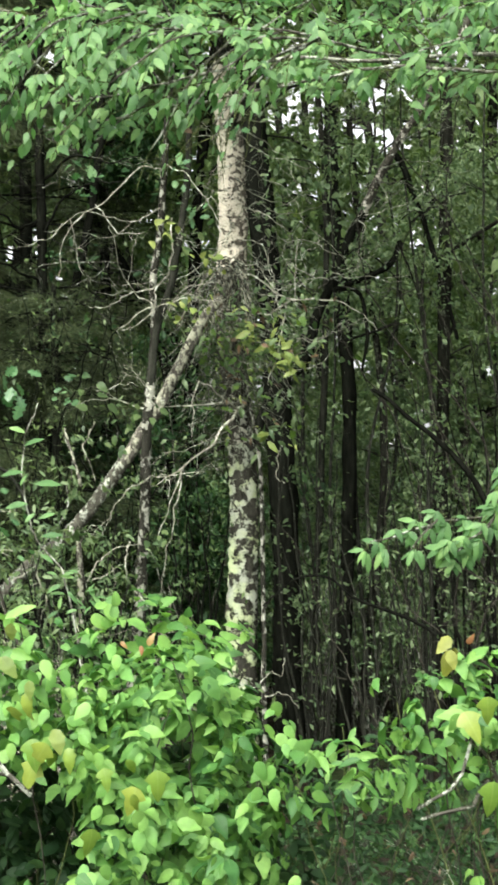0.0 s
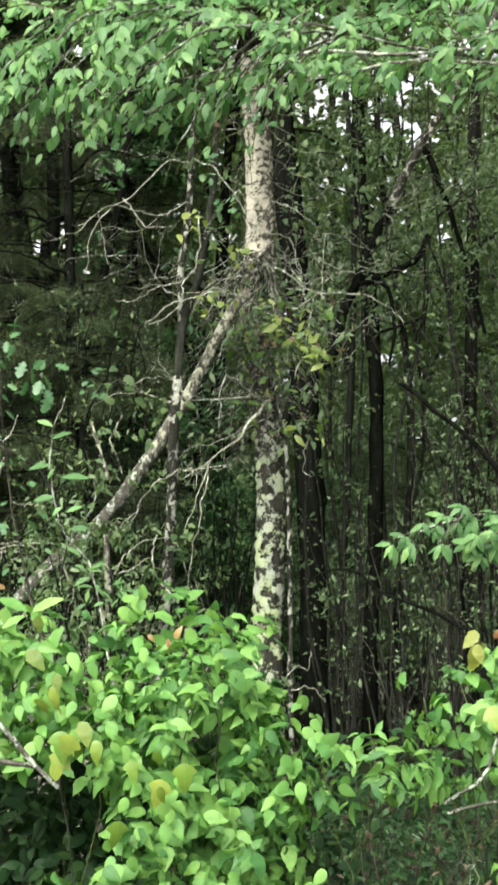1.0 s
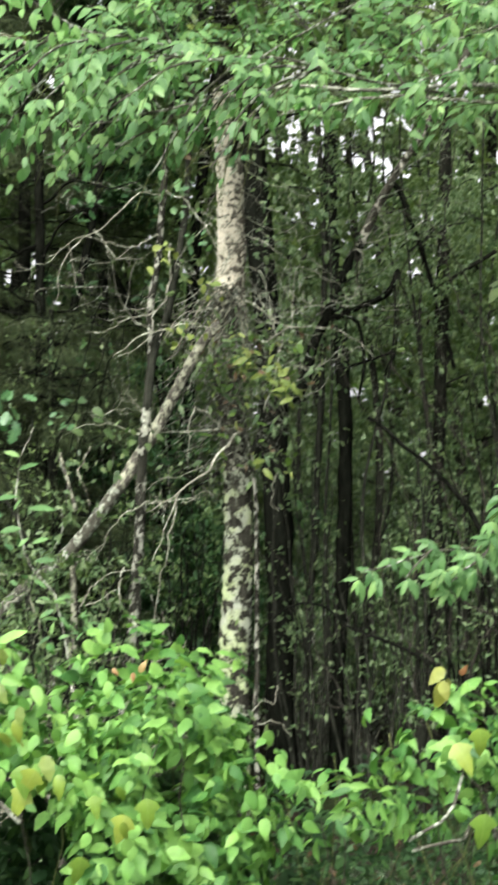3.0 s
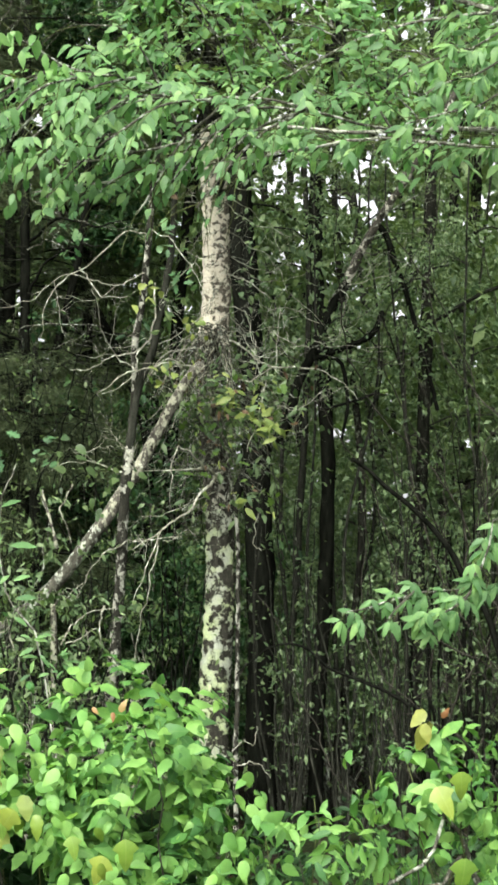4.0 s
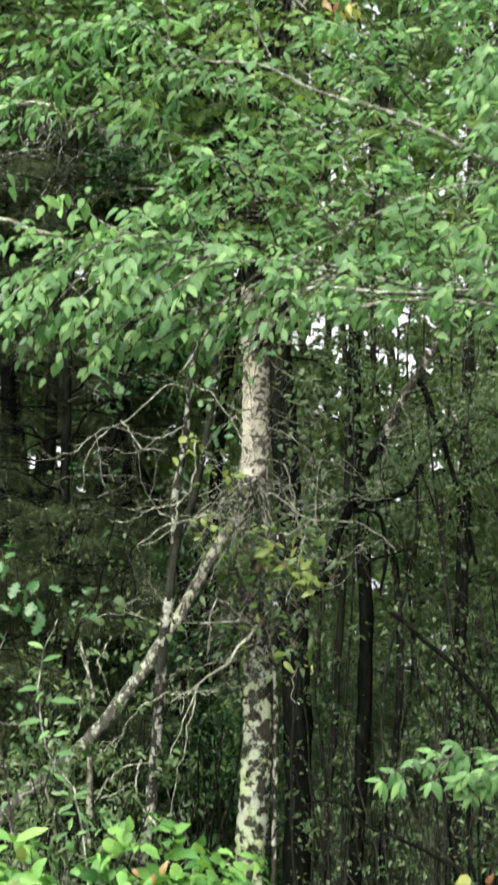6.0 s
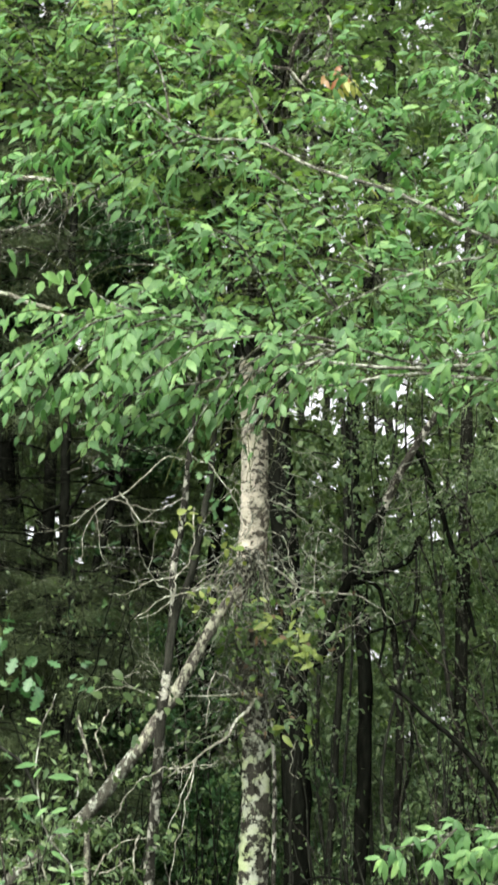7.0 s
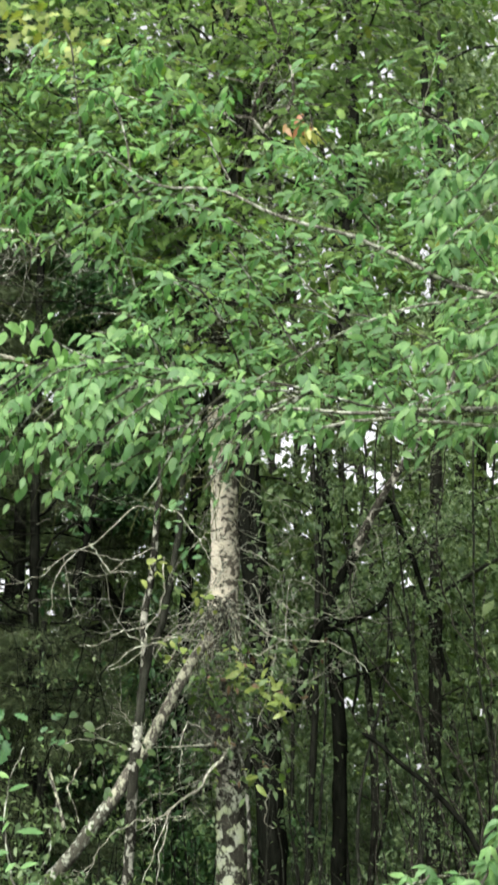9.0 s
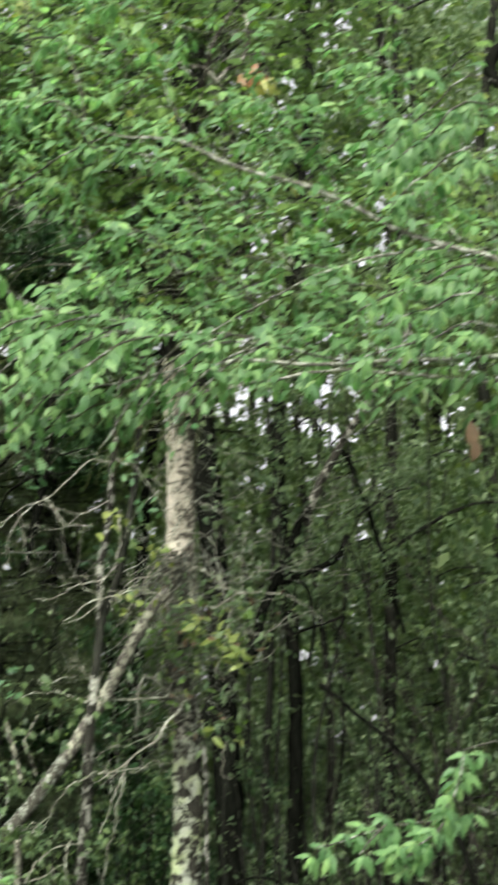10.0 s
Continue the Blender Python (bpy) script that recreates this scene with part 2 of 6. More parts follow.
def veined(me, shape):
    """Stores the place along and across each leaf, for its veins."""
    tv = shape[0]
    at = np.stack([tv[:, 0], np.abs(tv[:, 1]), 0 * tv[:, 0]], 1)
    me.attributes.new("vein", "FLOAT_VECTOR", "POINT").data.foreach_set("vector", np.tile(at, (len(me.vertices) // len(tv), 1)).ravel())
    return me


def part(name, me, parent, label="", kind=""):
    ob = new(name, me)
    ob.parent = parent
    if label or kind:
        tagged(ob, label, kind=kind)
    return ob


def thing(name, label, category, x=0.0, y=0.0, z=0.0, group="", kind=""):
    ob = new(name)
    ob.location = (x, y, z)
    return tagged(ob, label, category, group, kind)


def smooth_line(points, step):
    """A rounded line through a few points (Catmull-Rom), one point about every step metres."""
    p = np.asarray(points, float)
    p = np.vstack([2 * p[0] - p[1], p, 2 * p[-1] - p[-2]])
    out = []
    for a, b, c, d in zip(p[:-3], p[1:-2], p[2:-1], p[3:]):
        n = max(2, int(np.linalg.norm(c - b) / step))
        t = (np.arange(n) / n)[:, None]
        out.append(0.5 * (2 * b + (c - a) * t + (2 * a - 5 * b + 4 * c - d) * t**2 + (3 * b - a - 3 * c + d) * t**3))
    return np.vstack(out + [p[-2:-1]])


def tube(points, r0, r1, sides=7, step=0.08, knot=0.12, seed=0, crook=0.0):
    """A tapering, knotty stem along a line; returns corners and faces."""
    g = np.random.default_rng(seed)
    line = smooth_line(points, step)
    n = len(line)
    if crook:
        w = np.cumsum(g.normal(0, crook, (n, 3)), 0)
        w -= np.linspace(0, 1, n)[:, None] * w[-1]
        line = line + w
    ahead = unit(np.gradient(line, axis=0))
    right = np.empty_like(ahead)
    right[0] = unit(np.cross(ahead[0], (0.31, 0.86, 0.2)))
    for i in range(1, n):
        right[i] = unit(right[i - 1] - ahead[i] * (right[i - 1] @ ahead[i]))
    up = np.cross(right, ahead)
    r = np.linspace(1, 0, n) ** 0.8 * (r0 - r1) + r1
    r = r * (1 + knot * g.normal(0, 1, n).clip(-1.5, 1.5) * 0.5)
    ang = np.linspace(0, 2 * np.pi, sides, endpoint=False)
    rough = 1 + knot * 0.6 * g.normal(0, 1, (n, sides)).clip(-1.5, 1.5)
    v = line[:, None] + (r[:, None] * rough)[..., None] * (np.cos(ang)[None, :, None] * right[:, None] + np.sin(ang)[None, :, None] * up[:, None])
    i, j = np.meshgrid(np.arange(n - 1), np.arange(sides), indexing="ij")
    k = (j + 1) % sides
    f = np.stack([i * sides + j, i * sides + k, (i + 1) * sides + k, (i + 1) * sides + j], -1).reshape(-1, 4)
    v = np.vstack([v.reshape(-1, 3), line[-1:] + ahead[-1:] * r1])
    tip = len(v) - 1
    caps = [[(n - 1) * sides + a, (n - 1) * sides + (a + 1) % sides, tip] for a in range(sides)]
    return v, f.tolist() + caps


def joined(pieces):
    vs, fs, at = [], [], 0
    for v, f in pieces:
        vs.append(v)
        fs += [[at + i for i in face] for face in f]
        at += len(v)
    return np.vstack(vs), fs


def blade(along, half, fold=0.25, droop=0.18, sway=0.0, wave=0.0):
    """A leaf one long: half-widths at the given places along its rib; folded on the rib, drooping, curving aside and wavy at the rim."""
    ribs = [(t, 0.0, -droop * t * t) for t in (0.0, *along, 1.0)]
    n = len(along)
    left = [(t, w, -droop * t * t + fold * w) for t, w in zip(along, half)]
    right = [(t, -w, z) for t, w, z in left]
    v = np.array(ribs + left + right)
    v[n + 2:, 2] += wave * np.sin(np.r_[np.arange(n) * 2.2, np.arange(n) * 1.9 + 1.0])
    v[:, 1] += sway * v[:, 0] ** 2
    L, R = n + 2, 2 * n + 2
    f = [[0, 1, L], [0, R, 1], [n, n + 1, L + n - 1], [n + 1, n, R + n - 1]]
    for i in range(n - 1):
        f += [[1 + i, 2 + i, L + i + 1, L + i], [2 + i, 1 + i, R + i, R + i + 1]]
    return v, f


def toothed(width, fold, droop, sway=0.0, wave=0.0, tooth=0.09, n=7, broad=0.42):
    """A pointed leaf with a coarsely toothed rim, broadest at the place broad along its rib."""
    t = np.linspace(0.07, 0.91, n)
    half = width * np.sin(np.pi * t ** (math.log(0.5) / math.log(broad))) ** 0.85 * (1 + tooth * np.where(np.arange(n) % 2, -1, 1))
    return blade(tuple(t), tuple(half), fold, droop, sway, wave)


POINTED = toothed(0.235, 0.14, 0.24, 0.05)
POINTED_FOLDED = toothed(0.25, 0.36, 0.34, -0.08)
POINTED_CURLED = toothed(0.23, -0.22, 0.46, 0.10, 0.02)
SLIM = toothed(0.20, 0.25, 0.40, 0.05, n=6)
SLIM_CURLED = toothed(0.21, -0.25, 0.65, -0.12, n=6)
CREEPER = toothed(0.31, 0.14, 0.34, 0.10, 0.045, 0.10, broad=0.38)
ROUND = blade((0.02, 0.14, 0.34, 0.56, 0.78, 0.93), (0.12, 0.27, 0.34, 0.30, 0.19, 0.07), -0.20, 0.50, 0.10, 0.06)
ROUND_FOLDED = blade((0.02, 0.14, 0.34, 0.56, 0.78, 0.93), (0.11, 0.25, 0.33, 0.29, 0.18, 0.07), 0.48, 0.34, -0.12, 0.05)
CREEPER_CURLED = toothed(0.29, -0.34, 0.70, -0.12, 0.03, 0.08, broad=0.34)
CREEPER_FOLDED = toothed(0.30, 0.60, 0.45, 0.08, 0.0, 0.10, broad=0.36)
OVAL = toothed(0.20, 0.22, 0.22, 0.05, 0.012, 0.03, broad=0.50)
ELLIPTIC = blade((0.08, 0.25, 0.48, 0.72, 0.89), (0.055, 0.175, 0.245, 0.195, 0.075), 0.2, 0.26)
OVATE = blade((0.03, 0.17, 0.42, 0.70, 0.91), (0.16, 0.30, 0.345, 0.25, 0.11), 0.12, 0.34)
VINE = blade((0.02, 0.13, 0.27, 0.42, 0.62, 0.86), (0.17, 0.32, 0.375, 0.325, 0.27, 0.13), -0.25, 0.58)
VINE_FLAT = blade((0.02, 0.13, 0.29, 0.43, 0.62, 0.86), (0.13, 0.30, 0.44, 0.245, 0.225, 0.10), -0.10, 0.52)
HEART = blade((-0.05, 0.10, 0.30, 0.52, 0.74, 0.91), (0.20, 0.33, 0.36, 0.35, 0.29, 0.16), -0.38, 0.62, 0.07, 0.045)
LOBED = blade((0.14, 0.28, 0.38, 0.54, 0.64, 0.82), (0.07, 0.26, 0.12, 0.37, 0.16, 0.25), 0.12, 0.15)
SIMPLE = (np.array([(0, 0, 0), (0.5, 0, -0.04), (1, 0, -0.18), (0.45, 0.24, 0.02), (0.45, -0.24, 0.02)]), [[0, 1, 3], [1, 2, 3], [0, 4, 1], [1, 4, 2]])
FAR = (np.array([(0, 0, 0), (1, 0, -0.15), (0.45, 0.28, 0.04), (0.45, -0.28, 0.04)]), [[0, 1, 2], [0, 3, 1]])


BROAD = (np.array([(0, 0, 0), (0.28, 0.19, 0.03), (0.68, 0.18, -0.01), (1, 0, -0.16), (0.68, -0.18, -0.01), (0.28, -0.19, 0.03)]), [[0, 3, 2, 1], [0, 5, 4, 3]])


def frames_of(along, normal):
    x = unit(along)
    y = unit(np.cross(normal, x))
    return x, y, np.cross(x, y)


def leaves(shape, place, along, normal, size):
    """Many leaves as one set of corners and faces."""
    tv, tf = shape
    x, y, z = frames_of(along, normal)
    s = np.asarray(size, float)[:, None, None]
    v = place[:, None] + s * (tv[None, :, 0:1] * x[:, None] + tv[None, :, 1:2] * y[:, None] + tv[None, :, 2:3] * z[:, None])
    n, k = len(place), len(tv)
    base = (np.arange(n) * k).tolist()
    return v.reshape(-1, 3), [[b + i for i in face] for b in base for face in tf]


def leaf_parts(name, shape, mat, parent, place, along, normal, size, label="", first=300, owners=None):
    """The first few hundred as leaves of their own on one mesh, the rest joined."""
    usual = float(np.mean(size))
    me = veined(mesh_of(name, shape[0] * usual, shape[1], mat), shape)
    x, y, z = frames_of(along, normal)
    origin = np.array(parent.location)
    n = min(first, len(place))
    for i in range(n):
        ob = part(name, me, owners[i] if owners else parent, label)
        k = size[i] / usual
        m = Matrix((x[i] * k, y[i] * k, z[i] * k)).transposed().to_4x4()
        m.translation = Vector(place[i] - origin)
        ob.matrix_basis = m
    if len(place) > n:
        v, f = leaves(shape, place[n:] - origin, along[n:], normal[n:], size[n:])
        part("foliage", veined(mesh_of("foliage", v, f, mat), shape), parent, kind="stuff")


def twiggery(start, way, length, radius, depth, g, bend=0.35, fork=4, rough=0.007):
    """A bare branch with side twigs that branch again; returns pieces."""
    start, way = np.asarray(start, float), unit(way)
    line, step = [start], length / 4
    for _ in range(4):
        way = unit(way + g.normal(0, bend, 3) * [1, 0.5, 1])
        line.append(line[-1] + way * step)
    pieces = [tube(line, radius, radius * 0.35, 5 if depth > 1 else 3, 0.035, seed=int(g.integers(1 << 30)), crook=rough)]
    if depth > 1:
        path = smooth_line(line, 0.04)
        for _ in range(fork):
            i = int(g.uniform(0.25, 0.98) * (len(path) - 1))
            w = unit(path[min(i + 1, len(path) - 1)] - path[i - 1]) + g.normal(0, 0.75, 3) * [1, 0.5, 1]
            pieces += twiggery(path[i], w, length * g.uniform(0.35, 0.6), radius * 0.55, depth - 1, g, bend, fork)
    return pieces


def kinked(line, seed, amount=0.09):
    """The line with elbows put in, as dead twigs have them."""
    g, out = np.random.default_rng(seed), []
    for a, b in zip(np.array(line[:-1], float), np.array(line[1:], float)):
        reach = np.linalg.norm(b - a)
        out += [a, a + (b - a) * g.uniform(0.3, 0.45) + g.normal(0, amount * reach * 0.5, 3), a + (b - a) * g.uniform(0.6, 0.75) + g.normal(0, amount * reach * 0.5, 3)]
    return out + [np.array(line[-1], float)]


def stem(name, points, r0, r1, mat, parent, label="", **more):
    v, f = tube(points, r0, r1, **more)
    return part(name, mesh_of(name, v - np.array(parent.location), f, mat), parent, label)


# ---------------------------------------------------------------- ground
def ground_height(x, y):
    return 0.05 * np.sin(0.7 * x + 0.4) * np.cos(0.5 * y) + 0.03 * np.sin(2.1 * x + 1.3 * y)


def build_ground():
    near = np.linspace(-30, 60, 121)
    ys = np.concatenate([[-900, -300, -100], near, [100, 300, 900]])
    xs = np.concatenate([[-900, -300, -100], np.linspace(-45, 45, 121), [100, 300, 900]])
    gx, gy = np.meshgrid(xs, ys)
    v = np.stack([gx, gy, ground_height(gx, gy)], -1).reshape(-1, 3)
    n = len(xs)
    i, j = np.meshgrid(np.arange(len(ys) - 1), np.arange(n - 1), indexing="ij")
    a = i * n + j
    f = np.stack([a, a + 1, a + n + 1, a + n], -1).reshape(-1, 4)
    tagged(new("ground", mesh_of("ground", v, f, GROUND)), "brown leaf litter and moss on the forest floor", "ground", kind="structure")


build_ground()

# Openings between the crowns where the white sky shows: centre across, centre up, half sizes, per metre of depth
LANES = [(0.066, 0.259, 0.006, 0.006), (0.047, 0.258, 0.004, 0.005), (0.058, 0.238, 0.0012, 0.0015),
         (0.106, 0.083, 0.0016, 0.007), (-0.009, 0.350, 0.006, 0.010), (0.061, 0.350, 0.006, 0.006), (-0.137, 0.166, 0.003, 0.003),
         (-0.158, 0.226, 0.003, 0.004), (-0.118, 0.305, 0.007, 0.006), (-0.128, 0.188, 0.0025, 0.002), (-0.135, 0.185, 0.002, 0.0015),
         (-0.154, 0.538, 0.007, 0.006), (-0.146, 0.528, 0.004, 0.004), (-0.136, 0.540, 0.003, 0.005), (0.090, 0.300, 0.004, 0.004), (0.094, 0.246, 0.002, 0.002)]


def pinholes(seed, count, u0, u1, v0, v1, small, large):
    g = np.random.default_rng(seed)
    return [(g.uniform(u0, u1), g.uniform(v0, v1), *g.uniform(small, large, 2)) for _ in range(count)]


LANES += pinholes(6, 14, 0.038, 0.088, 0.250, 0.272, 0.0010, 0.0028)
LANES += pinholes(1, 26, 0.015, 0.115, 0.235, 0.285, 0.0008, 0.0028)
LANES += pinholes(7, 26, 0.015, 0.115, 0.10, 0.235, 0.0006, 0.0015)
LANES += pinholes(8, 12, -0.142, -0.120, 0.178, 0.196, 0.0008, 0.0022)
LANES += pinholes(9, 14, -0.164, -0.152, 0.205, 0.245, 0.0010, 0.0030)
LANES += pinholes(2, 26, -0.165, -0.085, 0.14, 0.235, 0.0008, 0.0026)
LANES += pinholes(3, 44, -0.03, 0.13, 0.28, 0.40, 0.0012, 0.0040)
LANES += pinholes(4, 26, 0.05, 0.15, 0.04, 0.17, 0.0008, 0.0024)
LANES += pinholes(5, 16, -0.16, 0.16, 0.40, 0.56, 0.0015, 0.0045)


def in_lane(p, size=0.0):
    u, v = p[:, 0] / p[:, 1], (p[:, 2] - 1.6) / p[:, 1]
    m = 0.32 * size / p[:, 1]
    hit = np.zeros(len(p), bool)
    for a, b, w, h in LANES:
        hit |= ((u - a) / (w + m)) ** 2 + ((v - b) / (h + m)) ** 2 < 1
    return hit & (p[:, 1] > 3)


# ---------------------------------------------------------------- forest behind
def forest_tree(x, y, height, radius, low, spread, count, size, seed, lean=(0, 0), bark=None, label="", leafmat=None, group="forest trees", near=False):
    """Trunk, limbs and a loose crown of leaf clumps from the height low upwards."""
    g = np.random.default_rng(seed)
    z0 = float(ground_height(x, y))
    tree = thing("forest_tree", label or "slender forest tree with dark bark and leafy crown", "tree", x, y, z0, group)
    base = np.array([x, y, z0])
    bend = g.normal(0, 0.12, 2)
    top = base + [lean[0] * height + bend[0], lean[1] * height + bend[1], height]
    way = top - base
    sway = 0.05 if near else 0.15
    trunk_line = [base - [0, 0, 0.15], base + [lean[0] * 0.5, lean[1] * 0.5, 0.5]] + [base + way * f + [*g.normal(0, sway, 2), 0] for f in (0.18, 0.35, 0.55, 0.78)] + [top]
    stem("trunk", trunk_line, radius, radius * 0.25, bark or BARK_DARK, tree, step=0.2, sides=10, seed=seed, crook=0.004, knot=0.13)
    line = smooth_line(trunk_line, 0.2)
    centres = []
    for k in range(int(5 + height / 3)):
        h = g.uniform(low, height * 0.97)
        at = line[np.argmin(np.abs(line[:, 2] - z0 - h))]
        a = g.uniform(0, 2 * np.pi)
        reach = spread * g.uniform(0.5, 1.0) * (1.1 - 0.6 * h / height)
        out = np.array([math.cos(a), math.sin(a), 0])
        end = at + out * reach + [0, 0, reach * g.uniform(0.05, 0.6)]
        stem("limb", [at, (at + end) / 2 + [0, 0, 0.12 * reach], end], radius * 0.32, 0.008, bark or BARK_DARK, tree, step=0.25, sides=5, seed=seed + k, crook=0.012)
        for t in (0.35, 0.55, 0.75, 0.95):
            centres.append(at + (end - at) * t)
    centres = np.array(centres)
    clumps = 90 if spread > 1.2 else 34
    knots = centres[g.integers(0, len(centres), clumps)] + g.normal(0, 1, (clumps, 3)) * [spread * 0.24, spread * 0.24, spread * 0.2]
    p = knots[g.integers(0, clumps, count)] + g.normal(0, 1, (count, 3)) * [spread * 0.10, spread * 0.10, spread * 0.055]
    thinned = (p[:, 2] - 1.6 > 0.62 * p[:, 1]) & (g.random(count) < np.where(p[:, 0] > -0.03 * p[:, 1], 0.85, 0.4))
    p = p[(p[:, 2] > 0.4) & ~in_lane(p, size) & ~thinned]
    n = len(p)
    along = g.normal(0, 1, (n, 3)) + [0, 0, -0.5]
    v, f = leaves(BROAD if size < 0.11 and y < 18 else FAR, p - base, along, g.normal(0, 0.6, (n, 3)) + [0, -0.2, 0.8], size * g.uniform(0.6, 1.25, n))
    part("crown", mesh_of("crown", v, f, leafmat or LEAF_FAR), tree, kind="stuff")
    return tree


def build_forest():
    g = np.random.default_rng(21)
    # stems that stand clear between the leaves: x, y, radius, lean
    clear = [(0.28, 13.0, 0.125, (-0.02, 0)), (0.69, 13.4, 0.066, (0.012, 0)), (0.86, 13.6, 0.034, (0.015, 0)), (0.47, 13.9, 0.032, (-0.005, 0)),
             (-0.46, 15.0, 0.07, (0.006, 0)), (-2.30, 15.0, 0.085, (-0.01, 0)), (1.46, 13.4, 0.060, (-0.004, 0)),
             (2.05, 16.0, 0.06, (0.01, 0)), (1.40, 20.0, 0.07, (0.006, 0)), (0.42, 22.0, 0.07, (0, 0)), (1.15, 24.0, 0.09, (0.004, 0)),
             (-0.9, 20.0, 0.08, (0.01, 0)), (-1.4, 23.0, 0.09, (-0.006, 0)), (2.6, 21.0, 0.10, (0.01, 0)), (-2.9, 20.0, 0.1, (0.012, 0)), (0.85, 27.0, 0.10, (0.01, 0))]
    for k, (x, y, r, lean) in enumerate(clear):
        near = k == 0
        # the near trunk and those on the left carry their shade in black bark
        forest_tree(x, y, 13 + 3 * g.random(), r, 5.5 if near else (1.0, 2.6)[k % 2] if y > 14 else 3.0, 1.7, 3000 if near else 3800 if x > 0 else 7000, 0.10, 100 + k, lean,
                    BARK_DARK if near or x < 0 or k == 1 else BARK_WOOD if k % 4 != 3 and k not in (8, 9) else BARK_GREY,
                    "thick forest trunk with deep shade put into nearly black bark" if near else "", near=near)
    # the wood behind, and coarse trees out of view that keep out side light
    spots = []
    while len(spots) < 36:
        x, y = g.uniform(-11, 11), g.uniform(15.5, 31)
        if all(math.hypot(x - a, y - b) > 1.7 for a, b in spots) and not (y < 28 and 0.01 < x / y < 0.11):
            spots.append((x, y))
    for k, (x, y) in enumerate(spots):
        seen = abs(x) < 0.24 * y + 1.5
        # crowns on the right take the lightened leaf in place of more light
        forest_tree(x, y, g.uniform(13, 18), g.uniform(0.05, 0.12), 0.6, 2.4, (9000 if y < 24 else 5600) if seen else 1500,
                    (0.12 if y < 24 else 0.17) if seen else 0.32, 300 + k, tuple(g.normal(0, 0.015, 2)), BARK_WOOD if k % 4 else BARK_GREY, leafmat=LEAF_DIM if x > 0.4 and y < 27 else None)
    # slim young trees before the dark trunks; their paler leaf colour stands in for light
    for k, (x, y, h) in enumerate([(0.95, 13.4, 6.6), (1.62, 13.4, 6.4), (0.62, 15.0, 6.8), (1.3, 15.8, 7.2), (2.1, 14.8, 7.0)]):
        forest_tree(x, y, h, 0.022, 2.1, 0.95, 1900, 0.055, 560 + k, tuple(g.normal(0, 0.05, 2)), BARK_GREY, "slim young tree with small light green leaves", LEAF_DIM)
    for k, (x, y, h) in enumerate([(0.52, 12.3, 6.0), (0.86, 12.5, 6.4), (1.2, 12.4, 6.2), (1.55, 12.5, 6.4)]):
        forest_tree(x, y, h, 0.016, 3.0, 0.75, 1300, 0.045, 580 + k, tuple(g.normal(0, 0.04, 2)), BARK_GREY, "slim young tree with small light green leaves", LEAF_DIM)
    # trees added to fill the dark opening at left, shade painted into their leaves
    forest_tree(-2.25, 14.9, 12.0, 0.09, 5.8, 1.7, 8000, 0.10, 590, (0, 0), BARK_DARK, "added dense tree with shade put into its leaf colour", LEAF_DARK)
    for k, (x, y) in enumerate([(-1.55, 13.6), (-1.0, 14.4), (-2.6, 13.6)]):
        forest_tree(x, y, 9.5, 0.05, 4.9, 1.15, 7000, 0.085, 595 + k, (0, 0), BARK_DARK, "added dense tree with shade put into its leaf colour", LEAF_DARK)
    # trees added outside the view on both sides, to shade the wood
    for k, (x, y) in enumerate([(-5, 12), (-8, 11), (-11, 13), (5, 12), (8, 11.5), (11, 13), (-4, 14.5), (4, 14.5), (-6.5, 16), (6.5, 16)]):
        forest_tree(x, y, 13, 0.12, 1.0, 2.6, 3600, 0.15, 500 + k, (0, 0), BARK_GREY)


def build_unseen_tree_row():
    # invented row behind the camera, never in view; it blocks low skylight
    g = np.random.default_rng(88)
    for k in range(13):
        forest_tree(-36 + 6 * k + g.normal(0, 0.8), -48 + g.normal(0, 2.0), g.uniform(5.5, 7.5), 0.09, 0.6, 2.6, 2200, 0.30, 1500 + k, (0, 0), BARK_GREY, "unseen tree added behind the camera to cut low light", group="trees across the way")


def understory(x, y, height, width, count, size, seed, mat=None, label="", bark=None):
    """A many-stemmed shrub or sapling clump of the shaded wood."""
    g = np.random.default_rng(seed)
    z0 = float(ground_height(x, y))
    shrub = thing("understory_shrub", label or "shaded green shrub on the forest floor", "shrub", x, y, z0, "understory shrubs")
    base = np.array([x, y, z0])
    tips = []
    for k in range(7):
        a = g.uniform(0, 2 * np.pi)
        end = base + [math.cos(a) * width * g.uniform(0.3, 1), math.sin(a) * width * g.uniform(0.3, 1), height * g.uniform(0.6, 1)]
        midway = (base + end) / 2 + [*g.normal(0, 0.12, 2), 0.1]
        stem("stem", [base + [0.03 * math.cos(a), 0.03 * math.sin(a), -0.05], midway, end], 0.014, 0.003, bark or BARK_TWIG, shrub, sides=5, step=0.15, seed=seed + k, crook=0.012)
        tips += [midway, (midway + end) / 2, end]
    tips = np.array(tips)
    knots = tips[g.integers(0, len(tips), 46)] + g.normal(0, 1, (46, 3)) * [width * 0.30, width * 0.30, height * 0.13]
    p = knots[g.integers(0, 46, count)] + g.normal(0, 1, (count, 3)) * [width * 0.11, width * 0.11, width * 0.07]
    p = p[(p[:, 2] > z0 + 0.08) & ~in_lane(p, size)]
    n = len(p)
    v, f = leaves(BROAD if y < 14 else FAR, p - base, g.normal(0, 1, (n, 3)) + [0, 0, -0.4], g.normal(0, 0.5, (n, 3)) + [0, -0.3, 0.8], size * g.uniform(0.6, 1.3, n))
    part("foliage", mesh_of("foliage", v, f, mat or LEAF_SHADE), shrub, kind="stuff")


